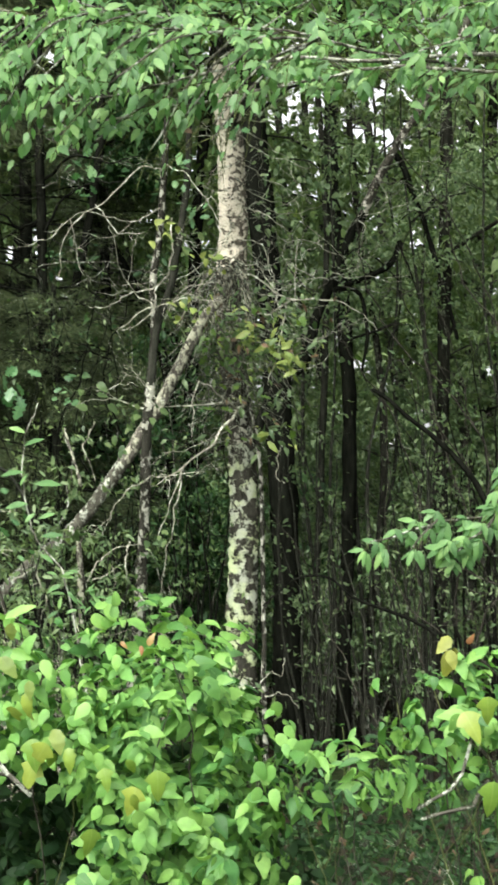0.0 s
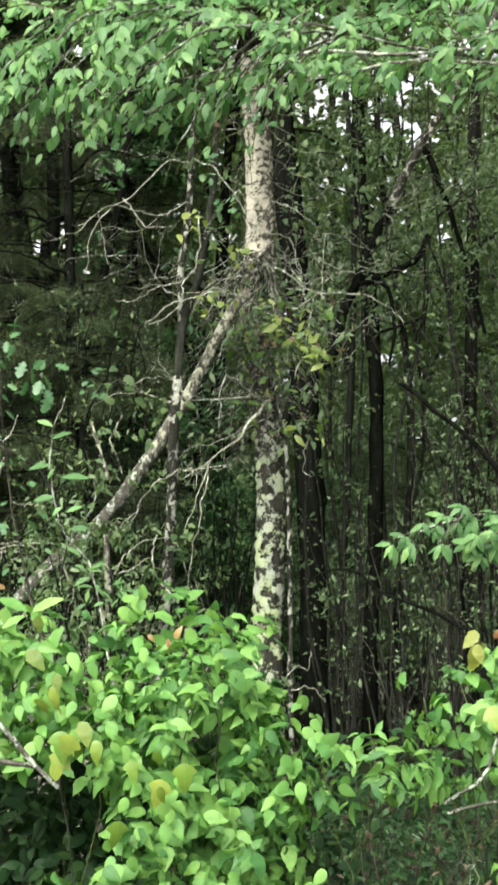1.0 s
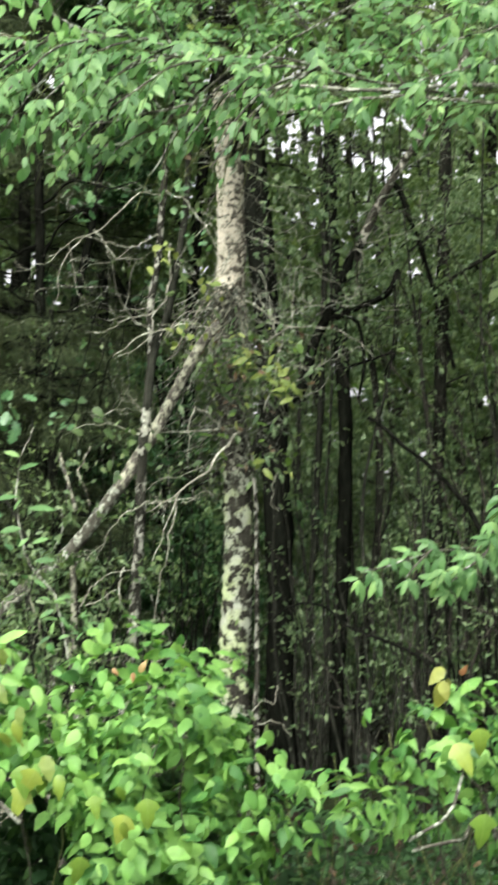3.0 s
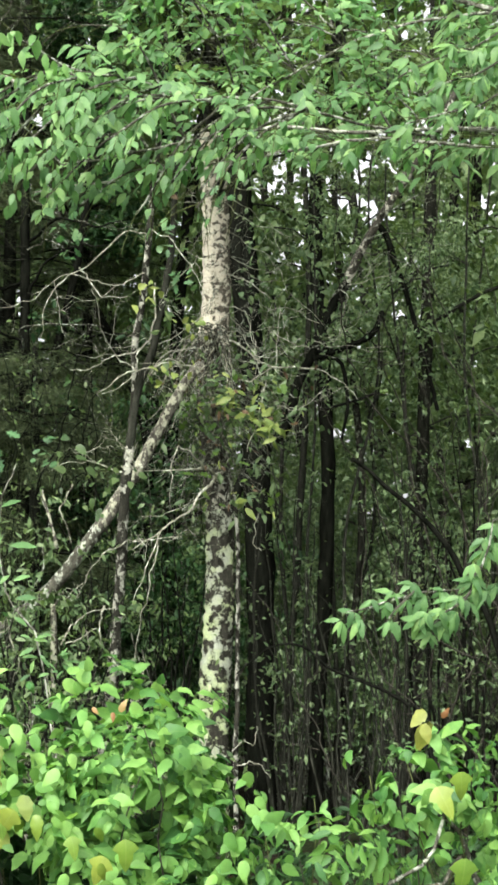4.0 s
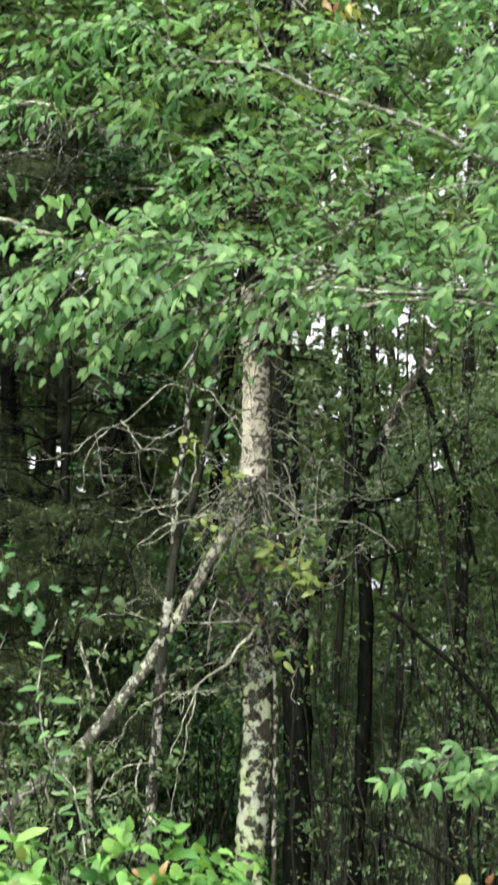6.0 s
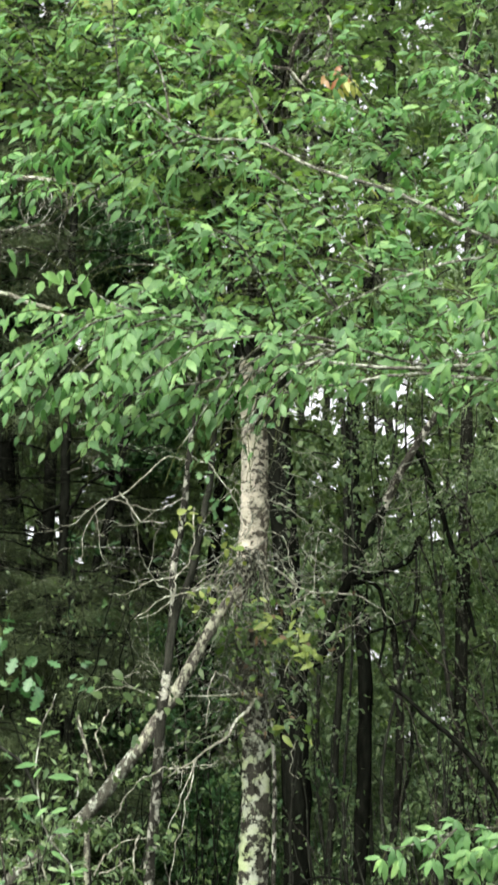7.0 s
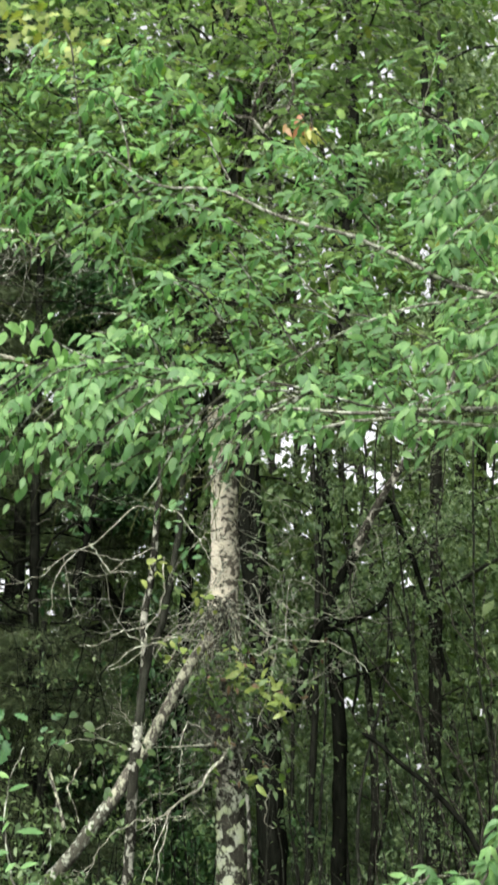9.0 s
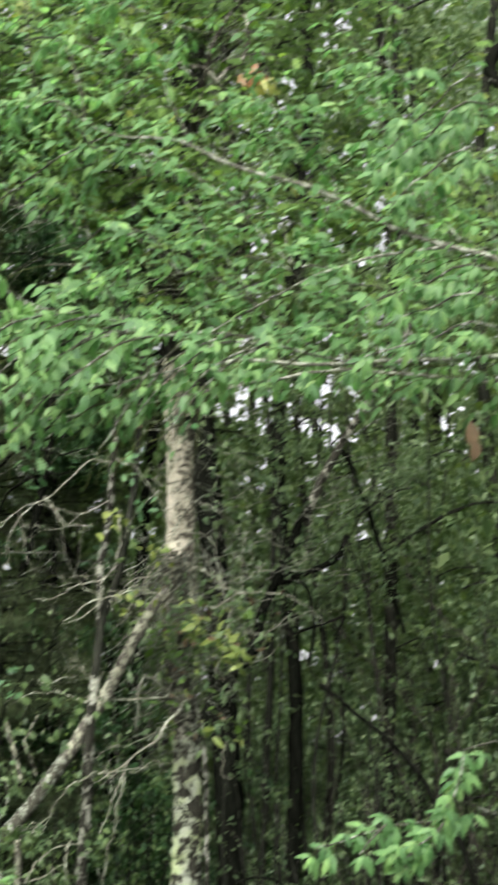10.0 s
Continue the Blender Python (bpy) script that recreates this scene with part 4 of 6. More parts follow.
# ---------------------------------------------------------------- slim and leaning stems around it
def build_stems():
    t = thing("leaning_tree", "pale dead tree leaning across the undergrowth with lichened bark", "tree", -2.35, 9.8, float(ground_height(-2.35, 9.8)))
    # same trunk in two barks: the greyer one paints its shaded lower part
    stem("trunk", [(-2.35, 9.8, -0.1), (-1.9, 9.8, 0.8), (-1.384, 9.8, 1.483), (-1.089, 9.8, 1.738), (-0.924, 9.8, 1.914), (-0.774, 9.8, 2.124), (-0.725, 9.8, 2.195)],
         0.044, 0.039, BARK_TWIG, t, "foot of the trunk with shade put into greyer bark", sides=12, step=0.05, seed=22, knot=0.09, crook=0.0015)
    stem("trunk", [(-0.738, 9.8, 2.177), (-0.674, 9.8, 2.27), (-0.574, 9.8, 2.433), (-0.49, 9.8, 2.563), (-0.406, 9.8, 2.727), (-0.321, 9.8, 2.891), (-0.237, 9.8, 3.039), (-0.159, 9.8, 3.137)],
         0.039, 0.028, BARK_LEAN, t, sides=12, step=0.05, seed=11, knot=0.09, crook=0.0015)
    for k, line in enumerate([[(-0.96, 9.8, 1.93), (-1.0, 9.75, 1.6), (-0.96, 9.7, 1.35)], [(-1.3, 9.8, 1.6), (-1.1, 9.7, 1.8), (-1.02, 9.7, 2.09), (-1.07, 9.7, 2.38)]]):
        stem("branch", kinked(line, 20 + k), 0.006, 0.002, BARK_TWIG, t, sides=6, step=0.04, seed=20 + k, crook=0.008)

    stem("stub", [(-0.917, 9.2, 1.285), (-0.923, 9.2, 1.487), (-0.926, 9.2, 1.612), (-0.931, 9.2, 1.729)], 0.020, 0.015, BARK_LEAN, t, "pale broken stub", sides=10, step=0.03, seed=201, knot=0.10)
    stem("snag", [(-0.911, 9.1, 2.026), (-0.93, 9.1, 2.117), (-0.955, 9.1, 2.196), (-0.979, 9.1, 2.274), (-0.991, 9.1, 2.337)], 0.011, 0.005, BARK_LEAN, t, "pale dead snag", sides=8, step=0.03, seed=202, knot=0.12, crook=0.002)
    stem("limb", [(-1.605, 8.8, 2.245), (-1.529, 8.8, 2.232), (-1.416, 8.8, 2.181), (-1.302, 8.8, 2.116), (-1.227, 8.8, 2.053), (-1.164, 8.8, 1.939), (-1.127, 8.8, 1.838)], 0.013, 0.006, BARK_GREY, t, "dark limb hanging across", sides=8, step=0.04, seed=203, knot=0.10, crook=0.002)
    for k, line in enumerate([[(-1.565, 9.0, 1.665), (-1.487, 9.0, 1.685), (-1.397, 9.0, 1.698), (-1.288, 9.0, 1.689), (-1.178, 9.0, 1.677)],
              [(-1.573, 9.05, 1.64), (-1.483, 9.05, 1.665), (-1.405, 9.05, 1.68), (-1.282, 9.05, 1.655)],
              [(-1.582, 9.1, 1.61), (-1.478, 9.1, 1.642), (-1.374, 9.1, 1.651)],
              [(-1.178, 9.15, 1.666), (-1.159, 9.15, 1.6), (-1.14, 9.15, 1.509), (-1.114, 9.15, 1.431), (-1.134, 9.15, 1.314)],
              [(-1.297, 9.2, 1.52), (-1.231, 9.2, 1.562), (-1.165, 9.2, 1.613)],
              [(-1.256, 9.0, 1.471), (-1.179, 9.0, 1.496), (-1.134, 9.0, 1.511)],
              [(-0.826, 9.05, 2.366), (-0.859, 9.05, 2.308), (-0.885, 9.05, 2.243), (-0.86, 9.05, 2.153), (-0.825, 9.05, 2.055)],
              [(-0.874, 9.1, 1.518), (-0.835, 9.1, 1.585), (-0.799, 9.1, 1.649), (-0.737, 9.1, 1.688), (-0.594, 9.1, 1.712)],
              [(-0.872, 9.15, 1.511), (-0.781, 9.15, 1.558), (-0.689, 9.15, 1.603)],
              [(-0.759, 9.2, 1.597), (-0.733, 9.2, 1.519), (-0.759, 9.2, 1.454)],
              [(-1.526, 9.0, 1.956), (-1.506, 9.0, 2.04), (-1.474, 9.0, 2.104), (-1.454, 9.0, 2.149)],
              [(-1.469, 9.05, 2.236), (-1.417, 9.05, 2.287), (-1.384, 9.05, 2.378)],
              [(-1.425, 9.1, 1.907), (-1.334, 9.1, 1.9), (-1.256, 9.1, 1.902)],
              [(-0.65, 9.15, 1.726), (-0.676, 9.15, 1.623), (-0.67, 9.15, 1.519)],
              [(-0.635, 9.2, 1.472), (-0.589, 9.2, 1.413), (-0.564, 9.2, 1.374)]]):
        stem("dead_branch", kinked(line, 210 + k, 0.06), 0.0058, 0.0022, BARK_DEAD if k % 3 else BARK_LEAN, t, "bleached dead branch", sides=5, step=0.03, seed=210 + k, crook=0.003)

    t = thing("crooked_sapling", "crooked forked sapling with mottled grey-white bark", "tree", -0.68, 9.5, float(ground_height(-0.68, 9.5)))
    stem("trunk", [(-0.70, 9.5, -0.1), (-0.68, 9.5, 0.8), (-0.63, 9.5, 1.36), (-0.606, 9.5, 1.73), (-0.59, 9.5, 1.98), (-0.581, 9.5, 2.23), (-0.566, 9.5, 2.42), (-0.55, 9.5, 2.62)],
         0.034, 0.027, BARK_MOTTLED, t, "lower trunk with pale lichen spots", sides=12, step=0.04, seed=12, knot=0.10, crook=0.0014)
    stem("trunk", [(-0.551, 9.5, 2.60), (-0.535, 9.5, 2.81), (-0.507, 9.5, 2.98), (-0.46, 9.47, 3.09), (-0.422, 9.45, 3.20), (-0.404, 9.45, 3.34), (-0.37, 9.45, 3.52), (-0.342, 9.45, 3.70), (-0.327, 9.45, 3.86), (-0.29, 9.45, 4.4), (-0.2, 9.4, 5.4)],
         0.026, 0.007, BARK_GREY, t, "dark upper trunk", sides=10, step=0.04, seed=13, knot=0.09, crook=0.0014)
    stem("fork", [(-0.535, 9.515, 2.80), (-0.522, 9.51, 3.0), (-0.526, 9.505, 3.19), (-0.496, 9.5, 3.39), (-0.473, 9.5, 3.65), (-0.457, 9.5, 3.87), (-0.434, 9.5, 4.12), (-0.39, 9.5, 4.7), (-0.33, 9.4, 5.6)],
         0.021, 0.014, BARK_MOTTLED, t, "pale-spotted side stem", sides=10, step=0.04, seed=10, knot=0.10, crook=0.0016)
    for k, line in enumerate([[(-0.47, 9.4, 3.82), (-0.59, 9.3, 3.79), (-0.72, 9.3, 3.66), (-0.91, 9.3, 3.51), (-1.0, 9.3, 3.35), (-1.04, 9.3, 3.19)],
                              [(-0.83, 9.3, 3.60), (-0.77, 9.3, 3.52), (-0.69, 9.3, 3.43), (-0.56, 9.3, 3.44)],
                              [(-0.50, 9.45, 3.17), (-0.64, 9.4, 3.13), (-0.76, 9.4, 3.05), (-0.88, 9.4, 3.04)],
                              [(-0.52, 9.45, 3.04), (-0.61, 9.4, 2.98), (-0.73, 9.4, 2.90)],
                              [(-0.41, 9.38, 3.52), (-0.403, 9.35, 3.325), (-0.44, 9.35, 3.18), (-0.507, 9.35, 3.10), (-0.52, 9.35, 3.025), (-0.603, 9.35, 2.94), (-0.698, 9.35, 2.90)]]):
        stem("dead_branch", kinked(line, 30 + k), 0.0048, 0.0017, BARK_DEAD, t, "bleached dead branch", sides=6, step=0.03, seed=30 + k, crook=0.005)

    g = np.random.default_rng(131)
    for k in range(8):
        at = np.array([(-0.62, -0.58, -0.52, -0.47, -0.42)[k % 5], 9.42, (2.0, 2.4, 3.0, 3.5, 3.9)[k % 5] + g.uniform(-0.15, 0.15)])
        v, f = joined(twiggery(at, (g.choice([-1.0, -0.8, 0.7]), -0.25, g.uniform(-0.5, 0.45)), g.uniform(0.3, 0.75), 0.0038, 3, g, 0.40, 3, 0.009))
        part("dead_branch", mesh_of("dead_branch", v - np.array(t.location), f, BARK_DEAD), t, "bleached dead branch with fine twigs")
    # leaf sprigs about its stems
    for mat, shape, size, spots in ((LEAF_MAPLE, LOBED, 0.07, [(-0.26, 8.6, 3.60), (-0.25, 8.6, 3.42), (-0.05, 8.4, 3.74), (-0.88, 9.0, 3.72), (-0.82, 9.0, 3.66), (-0.96, 8.8, 2.50)]),
                                    (LEAF_SHADE, OVATE, 0.06, [(-0.85, 9.0, 2.52), (-0.60, 9.2, 2.45), (-0.72, 9.2, 2.30), (-0.35, 9.2, 3.30), (-0.5, 9.2, 1.75), (-0.9, 9.1, 1.75)]),
                                    (LEAF_SPRIG, OVATE, 0.055, [(-0.22, 9.3, 3.28), (-0.45, 9.2, 3.42), (-0.33, 9.2, 3.0)])):
        c = np.repeat(np.array(spots), 9, 0)
        n = len(c)
        leaf_parts("leaf", shape, mat, t, c + g.normal(0, 0.05, (n, 3)), g.normal(0, 1, (n, 3)) + [0, 0, -0.4], g.normal(0, 0.4, (n, 3)) + [0, -0.7, 0.7], size * g.uniform(0.6, 1.2, n))

    leaf_parts("dead_leaf", ELLIPTIC, LEAF_DEAD, t, np.array([(-0.36, 9.35, 4.04)]), np.array([(1.0, 0, -0.25)]), np.array([(0, -1.0, 0.5)]), np.array([0.085]), "single orange-brown dead leaf")

    t = thing("bare_tree", "grey tree with dead limbs and hanging twigs", "tree", -2.1, 8.0, float(ground_height(-2.1, 8.0)))
    stem("trunk", [(-2.1, 8.0, -0.1), (-2.05, 8.0, 2.5), (-2.1, 8.0, 5.0), (-2.0, 8.0, 8.0)], 0.09, 0.03, BARK_GREY, t, sides=12, step=0.1, seed=23)
    for k, line in enumerate([[(-2.08, 8.0, 4.7), (-1.46, 8.0, 4.88), (-1.17, 8.0, 4.95), (-1.0, 8.0, 4.92)], [(-2.06, 8.0, 3.9), (-1.5, 7.2, 4.0), (-1.25, 7.0, 3.98), (-0.99, 7.0, 3.94), (-0.84, 7.0, 3.86)]]):
        stem("dead_limb", line, 0.022, 0.007, BARK_DEAD, t, "bleached dead limb", sides=7, step=0.05, seed=24 + k, crook=0.006)
    for k in range(9):
        v, f = joined(twiggery((-1.35 + 0.05 * k, 7.98, 4.9), (g.normal(0.1, 0.4), -0.1, -1.0), g.uniform(0.3, 0.6), 0.004, 3, g, 0.3, 3))
        part("twig", mesh_of("twig", v - np.array(t.location), f, BARK_TWIG), t)

    t = thing("leaning_tree", "dark slender tree leaning over with forking limbs", "tree", -0.15, 12.0, float(ground_height(-0.15, 12.0)))
    stem("trunk", [(-0.15, 12.0, -0.1), (-0.1, 12.0, 1.2), (-0.05, 12.0, 2.066), (0.058, 12.0, 2.506), (0.154, 12.0, 2.726), (0.253, 12.0, 2.866), (0.429, 12.0, 3.02), (0.503, 12.0, 3.31), (0.588, 12.0, 3.51), (0.673, 12.0, 3.71), (0.758, 12.0, 3.91), (0.851, 12.0, 4.08)],
         0.042, 0.034, BARK_DARK, t, sides=12, step=0.06, seed=14, knot=0.10, crook=0.0025)
    stem("trunk", [(0.84, 12.0, 4.06), (0.936, 12.0, 4.28), (1.047, 12.0, 4.50), (1.182, 12.0, 4.71), (1.279, 12.0, 4.85), (1.7, 12.0, 5.6)], 0.034, 0.020, BARK_FLAKED, t, "upper trunk with pale flakes", sides=12, step=0.06, seed=19, knot=0.10, crook=0.0025)
    for k in range(18):
        f = g.uniform(0, 1)
        at = np.array([0.25 + 0.95 * f, 11.96, 2.9 + 1.9 * f ** 0.9])
        v, w = joined(twiggery(at, (g.choice([-1.0, 1.0, 0.6]), -0.4, g.uniform(-0.6, 0.5)), g.uniform(0.4, 1.0), 0.004, 3, g, 0.38, 3, 0.010))
        part("dead_branch", mesh_of("dead_branch", v - np.array(t.location), w, BARK_DEAD if k % 3 == 0 else BARK_TWIG), t, "thin bare side branch")
    stem("limb", [(0.64, 12.0, 3.60), (0.708, 11.95, 3.56), (0.821, 11.95, 3.60), (0.935, 11.95, 3.645), (1.024, 11.95, 3.70), (1.079, 11.95, 3.785), (1.101, 11.95, 3.86)], 0.020, 0.024, BARK_DARK, t, "stub of a broken dark limb", sides=9, step=0.05, seed=15)
    stem("limb", [(1.06, 12.0, 4.53), (1.135, 12.0, 4.44), (1.203, 12.0, 4.23), (1.271, 12.0, 4.05), (1.346, 12.0, 3.78), (1.427, 12.0, 3.49), (1.5, 12.0, 3.17)], 0.024, 0.013, BARK_DARK, t, sides=9, step=0.05, seed=16)
    stem("limb", [(0.601, 12.0, 3.53), (0.722, 11.95, 3.54), (0.814, 11.95, 3.485), (0.843, 11.95, 3.34), (0.855, 11.95, 3.18), (0.81, 11.95, 2.94)], 0.018, 0.010, BARK_DARK, t, sides=8, step=0.05, seed=28)
    stem("limb", [(0.66, 11.95, 3.15), (0.897, 11.95, 3.22), (1.079, 11.95, 3.28), (1.02, 11.95, 3.18), (1.007, 11.95, 3.116)], 0.012, 0.008, BARK_DARK, t, sides=7, step=0.05, seed=29)

    t = thing("fallen_limb", "dark dead limb hung up in the undergrowth", "branch", 1.16, 9.0, float(ground_height(1.16, 9.0)))
    stem("bough", [(1.75, 9.0, -0.05), (1.45, 9.0, 1.5), (1.259, 9.0, 1.91), (1.182, 9.0, 2.05), (1.079, 9.0, 2.17), (0.962, 9.0, 2.28), (0.844, 9.0, 2.37), (0.755, 9.0, 2.45), (0.666, 9.0, 2.51)], 0.024, 0.010, BARK_DARK, t, sides=8, seed=17, crook=0.002)
    t = thing("fallen_limb", "thin dark arching limb above the undergrowth", "branch", 0.94, 9.0, float(ground_height(0.94, 9.0)))
    stem("bough", [(1.25, 9.0, -0.05), (1.05, 9.0, 1.05), (0.95, 9.0, 1.20), (0.877, 9.0, 1.25), (0.759, 9.0, 1.31), (0.64, 9.0, 1.356), (0.522, 9.0, 1.41), (0.434, 9.0, 1.49), (0.345, 9.0, 1.52), (0.225, 9.0, 1.50), (0.06, 9.0, 1.37)], 0.016, 0.004, BARK_DARK, t, sides=7, seed=18, crook=0.002)

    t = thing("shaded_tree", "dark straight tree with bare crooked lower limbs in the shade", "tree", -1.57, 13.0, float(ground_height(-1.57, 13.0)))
    # this trunk's shade is part of its near-black bark colour
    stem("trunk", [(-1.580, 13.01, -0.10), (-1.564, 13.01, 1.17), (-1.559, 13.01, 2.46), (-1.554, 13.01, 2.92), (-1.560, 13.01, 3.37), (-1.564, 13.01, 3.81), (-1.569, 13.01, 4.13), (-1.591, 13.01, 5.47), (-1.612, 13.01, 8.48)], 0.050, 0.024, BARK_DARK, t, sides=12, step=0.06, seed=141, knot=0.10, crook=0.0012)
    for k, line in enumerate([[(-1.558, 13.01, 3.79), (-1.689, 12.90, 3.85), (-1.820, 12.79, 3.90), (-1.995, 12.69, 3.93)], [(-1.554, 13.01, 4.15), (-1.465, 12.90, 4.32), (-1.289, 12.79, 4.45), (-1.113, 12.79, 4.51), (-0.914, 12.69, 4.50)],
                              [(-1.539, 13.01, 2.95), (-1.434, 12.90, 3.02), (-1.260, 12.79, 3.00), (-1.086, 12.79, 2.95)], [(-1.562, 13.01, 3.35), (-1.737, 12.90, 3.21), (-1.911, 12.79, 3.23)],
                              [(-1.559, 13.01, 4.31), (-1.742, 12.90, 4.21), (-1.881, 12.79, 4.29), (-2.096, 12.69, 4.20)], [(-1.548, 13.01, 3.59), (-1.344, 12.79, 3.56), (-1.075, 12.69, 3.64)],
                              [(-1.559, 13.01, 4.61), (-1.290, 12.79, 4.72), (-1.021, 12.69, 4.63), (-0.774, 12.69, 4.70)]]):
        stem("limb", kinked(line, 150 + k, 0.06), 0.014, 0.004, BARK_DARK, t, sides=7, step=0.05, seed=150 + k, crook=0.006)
    stem("dead_limb", [(-1.569, 12.96, 3.75), (-1.515, 12.04, 3.72), (-1.335, 11.82, 3.73), (-1.097, 11.82, 3.74), (-0.877, 11.82, 3.72)], 0.008, 0.003, BARK_TWIG, t, "thin pale dead limb", sides=6, step=0.05, seed=160, crook=0.005)
    for k in range(16):
        at = np.array([-1.56, 12.96, g.uniform(2.5, 5.1)])
        v, f = joined(twiggery(at, (g.choice([-1.0, 1.0]), -0.5, g.uniform(-0.35, 0.3)), g.uniform(0.5, 1.0), 0.005, 3, g, 0.32, 3, 0.009))
        part("dead_branch", mesh_of("dead_branch", v - np.array(t.location), f, BARK_TWIG if k % 3 == 0 else BARK_GREY), t, "bare side branch")


build_stems()


def bare_thicket(x, y, width, height, count, seed, mat, lean, label, slant=0.6, leafy=0, leafmat=None):
    """Many thin, crooked, mostly bare stems and vines."""
    g = np.random.default_rng(seed)
    t = thing("bare_thicket", label, "shrub", x, y, float(ground_height(x, y)))
    tips = []
    for k in range(count):
        a = np.array([x + g.uniform(-width, width), y + g.uniform(-0.5, 0.5), -0.05])
        top = a + [g.normal(lean, slant), g.normal(0, 0.3), height * g.uniform(0.4, 1.0)]
        line = [a] + [a + (top - a) * f + g.normal(0, 0.05 * height, 3) * [1, 0.6, 0.4] for f in (0.25, 0.5, 0.75)] + [top]
        pieces = [tube(line, g.uniform(0.003, 0.010), 0.002, 5, 0.08, seed=seed + k, crook=0.012)]
        path = smooth_line(line, 0.1)
        for _ in range(4):
            q = path[g.integers(len(path) // 4, len(path))]
            pieces += twiggery(q, g.normal(0, 1, 3) + [0, 0, 0.2], g.uniform(0.2, 0.5), 0.0035, 2, g, 0.35, 3)
            tips.append(q)
        v, f = joined(pieces)
        part("stem", mesh_of("stem", v - np.array(t.location), f, mat), t)
    if leafy:
        tips = np.array(tips)
        q = tips[g.integers(0, len(tips), leafy)] + g.normal(0, 0.16, (leafy, 3))
        q = q[~in_lane(q)]
        n = len(q)
        v, f = leaves(SIMPLE, q - np.array(t.location), g.normal(0, 1, (n, 3)) + [0, 0, -0.4], g.normal(0, 0.5, (n, 3)) + [0, -0.4, 0.8], g.uniform(0.025, 0.06, n))
        part("foliage", mesh_of("foliage", v, f, leafmat or LEAF_SHADE), t, kind="stuff")


bare_thicket(1.75, 10.6, 0.4, 5.2, 18, 901, STEM_BROWN, -0.5, "thicket of thin crooked brown saplings and vines", 0.7, 1400, LEAF_DIM)
bare_thicket(1.3, 12.2, 0.7, 5.2, 9, 905, BARK_GREY, 0.3, "grey crooked saplings leaning through one another", 0.8, 1200, LEAF_DIM)
bare_thicket(-1.25, 8.8, 0.5, 1.75, 40, 903, BARK_LEAN, 0.15, "pale dead brushwood tangled above the bushes", 0.35, 400)
bare_thicket(-0.85, 9.1, 0.4, 1.35, 22, 908, BARK_TWIG, 0.0, "grey brushwood with thin crossing twigs", 0.4, 200)
bare_thicket(-0.62, 9.3, 0.3, 1.2, 10, 904, STEM_BROWN, -0.1, "fine bare twigs of low undergrowth", 0.3, 700)
for k, (x, y, h) in enumerate([(1.9, 14.0, 5.5), (-0.7, 14.5, 5.0), (2.3, 13.0, 5.5), (-2.0, 13.8, 5.5), (-1.2, 18.5, 6.5)]):
    bare_thicket(x, y, 0.8, h, 9, 920 + 20 * k, BARK_DARK if k % 2 else BARK_GREY, 0.0, "dim crooked saplings deep in the wood", 1.0, 500)
bare_thicket(-1.5, 11.2, 0.6, 4.4, 24, 906, BARK_DARK, 0.1, "dark saplings with bare lower twigs", 0.6, 900)


bare_thicket(0.45, 4.7, 0.5, 0.5, 34, 907, STEM_BROWN, 0.0, "tangle of thin dark brown twigs", 0.25, 200)


# ---------------------------------------------------------------- the tree whose boughs hang over the edge of the wood
def tufts(line, g):
    """Short side twigs, each ending in a drooping tuft of pointed leaves."""
    pts = smooth_line(line, 0.01)
    twigs, place, along, normal = [], [], [], []
    for i in range(2, len(pts), 3):
        ahead = unit(pts[i] - pts[i - 2])
        drop = np.array([0.0, g.uniform(-0.3, 0.1), g.choice([0.5, -0.8, -1.2])])
        end = pts[i] + unit(ahead * 0.8 + drop) * g.uniform(0.015, 0.05)
        twigs.append([pts[i], (pts[i] + end) / 2 + [0, 0, 0.004], end])
        for fan in np.linspace(-1.15, 1.15, int(g.integers(3, 7))):
            fan += g.normal(0, 0.18)
            way = unit(ahead * 0.55 + np.array([0, -0.25, -0.55]))
            aside = unit(np.cross(way, [0, -1.0, 0.35]))
            place.append(end + g.normal(0, 0.003, 3))
            along.append(way * math.cos(fan) + aside * math.sin(fan) + g.normal(0, 0.10, 3))
            normal.append(np.array([0, -0.9, 0.75]) + g.normal(0, 0.28, 3))
    return twigs, np.array(place), np.array(along), np.array(normal)


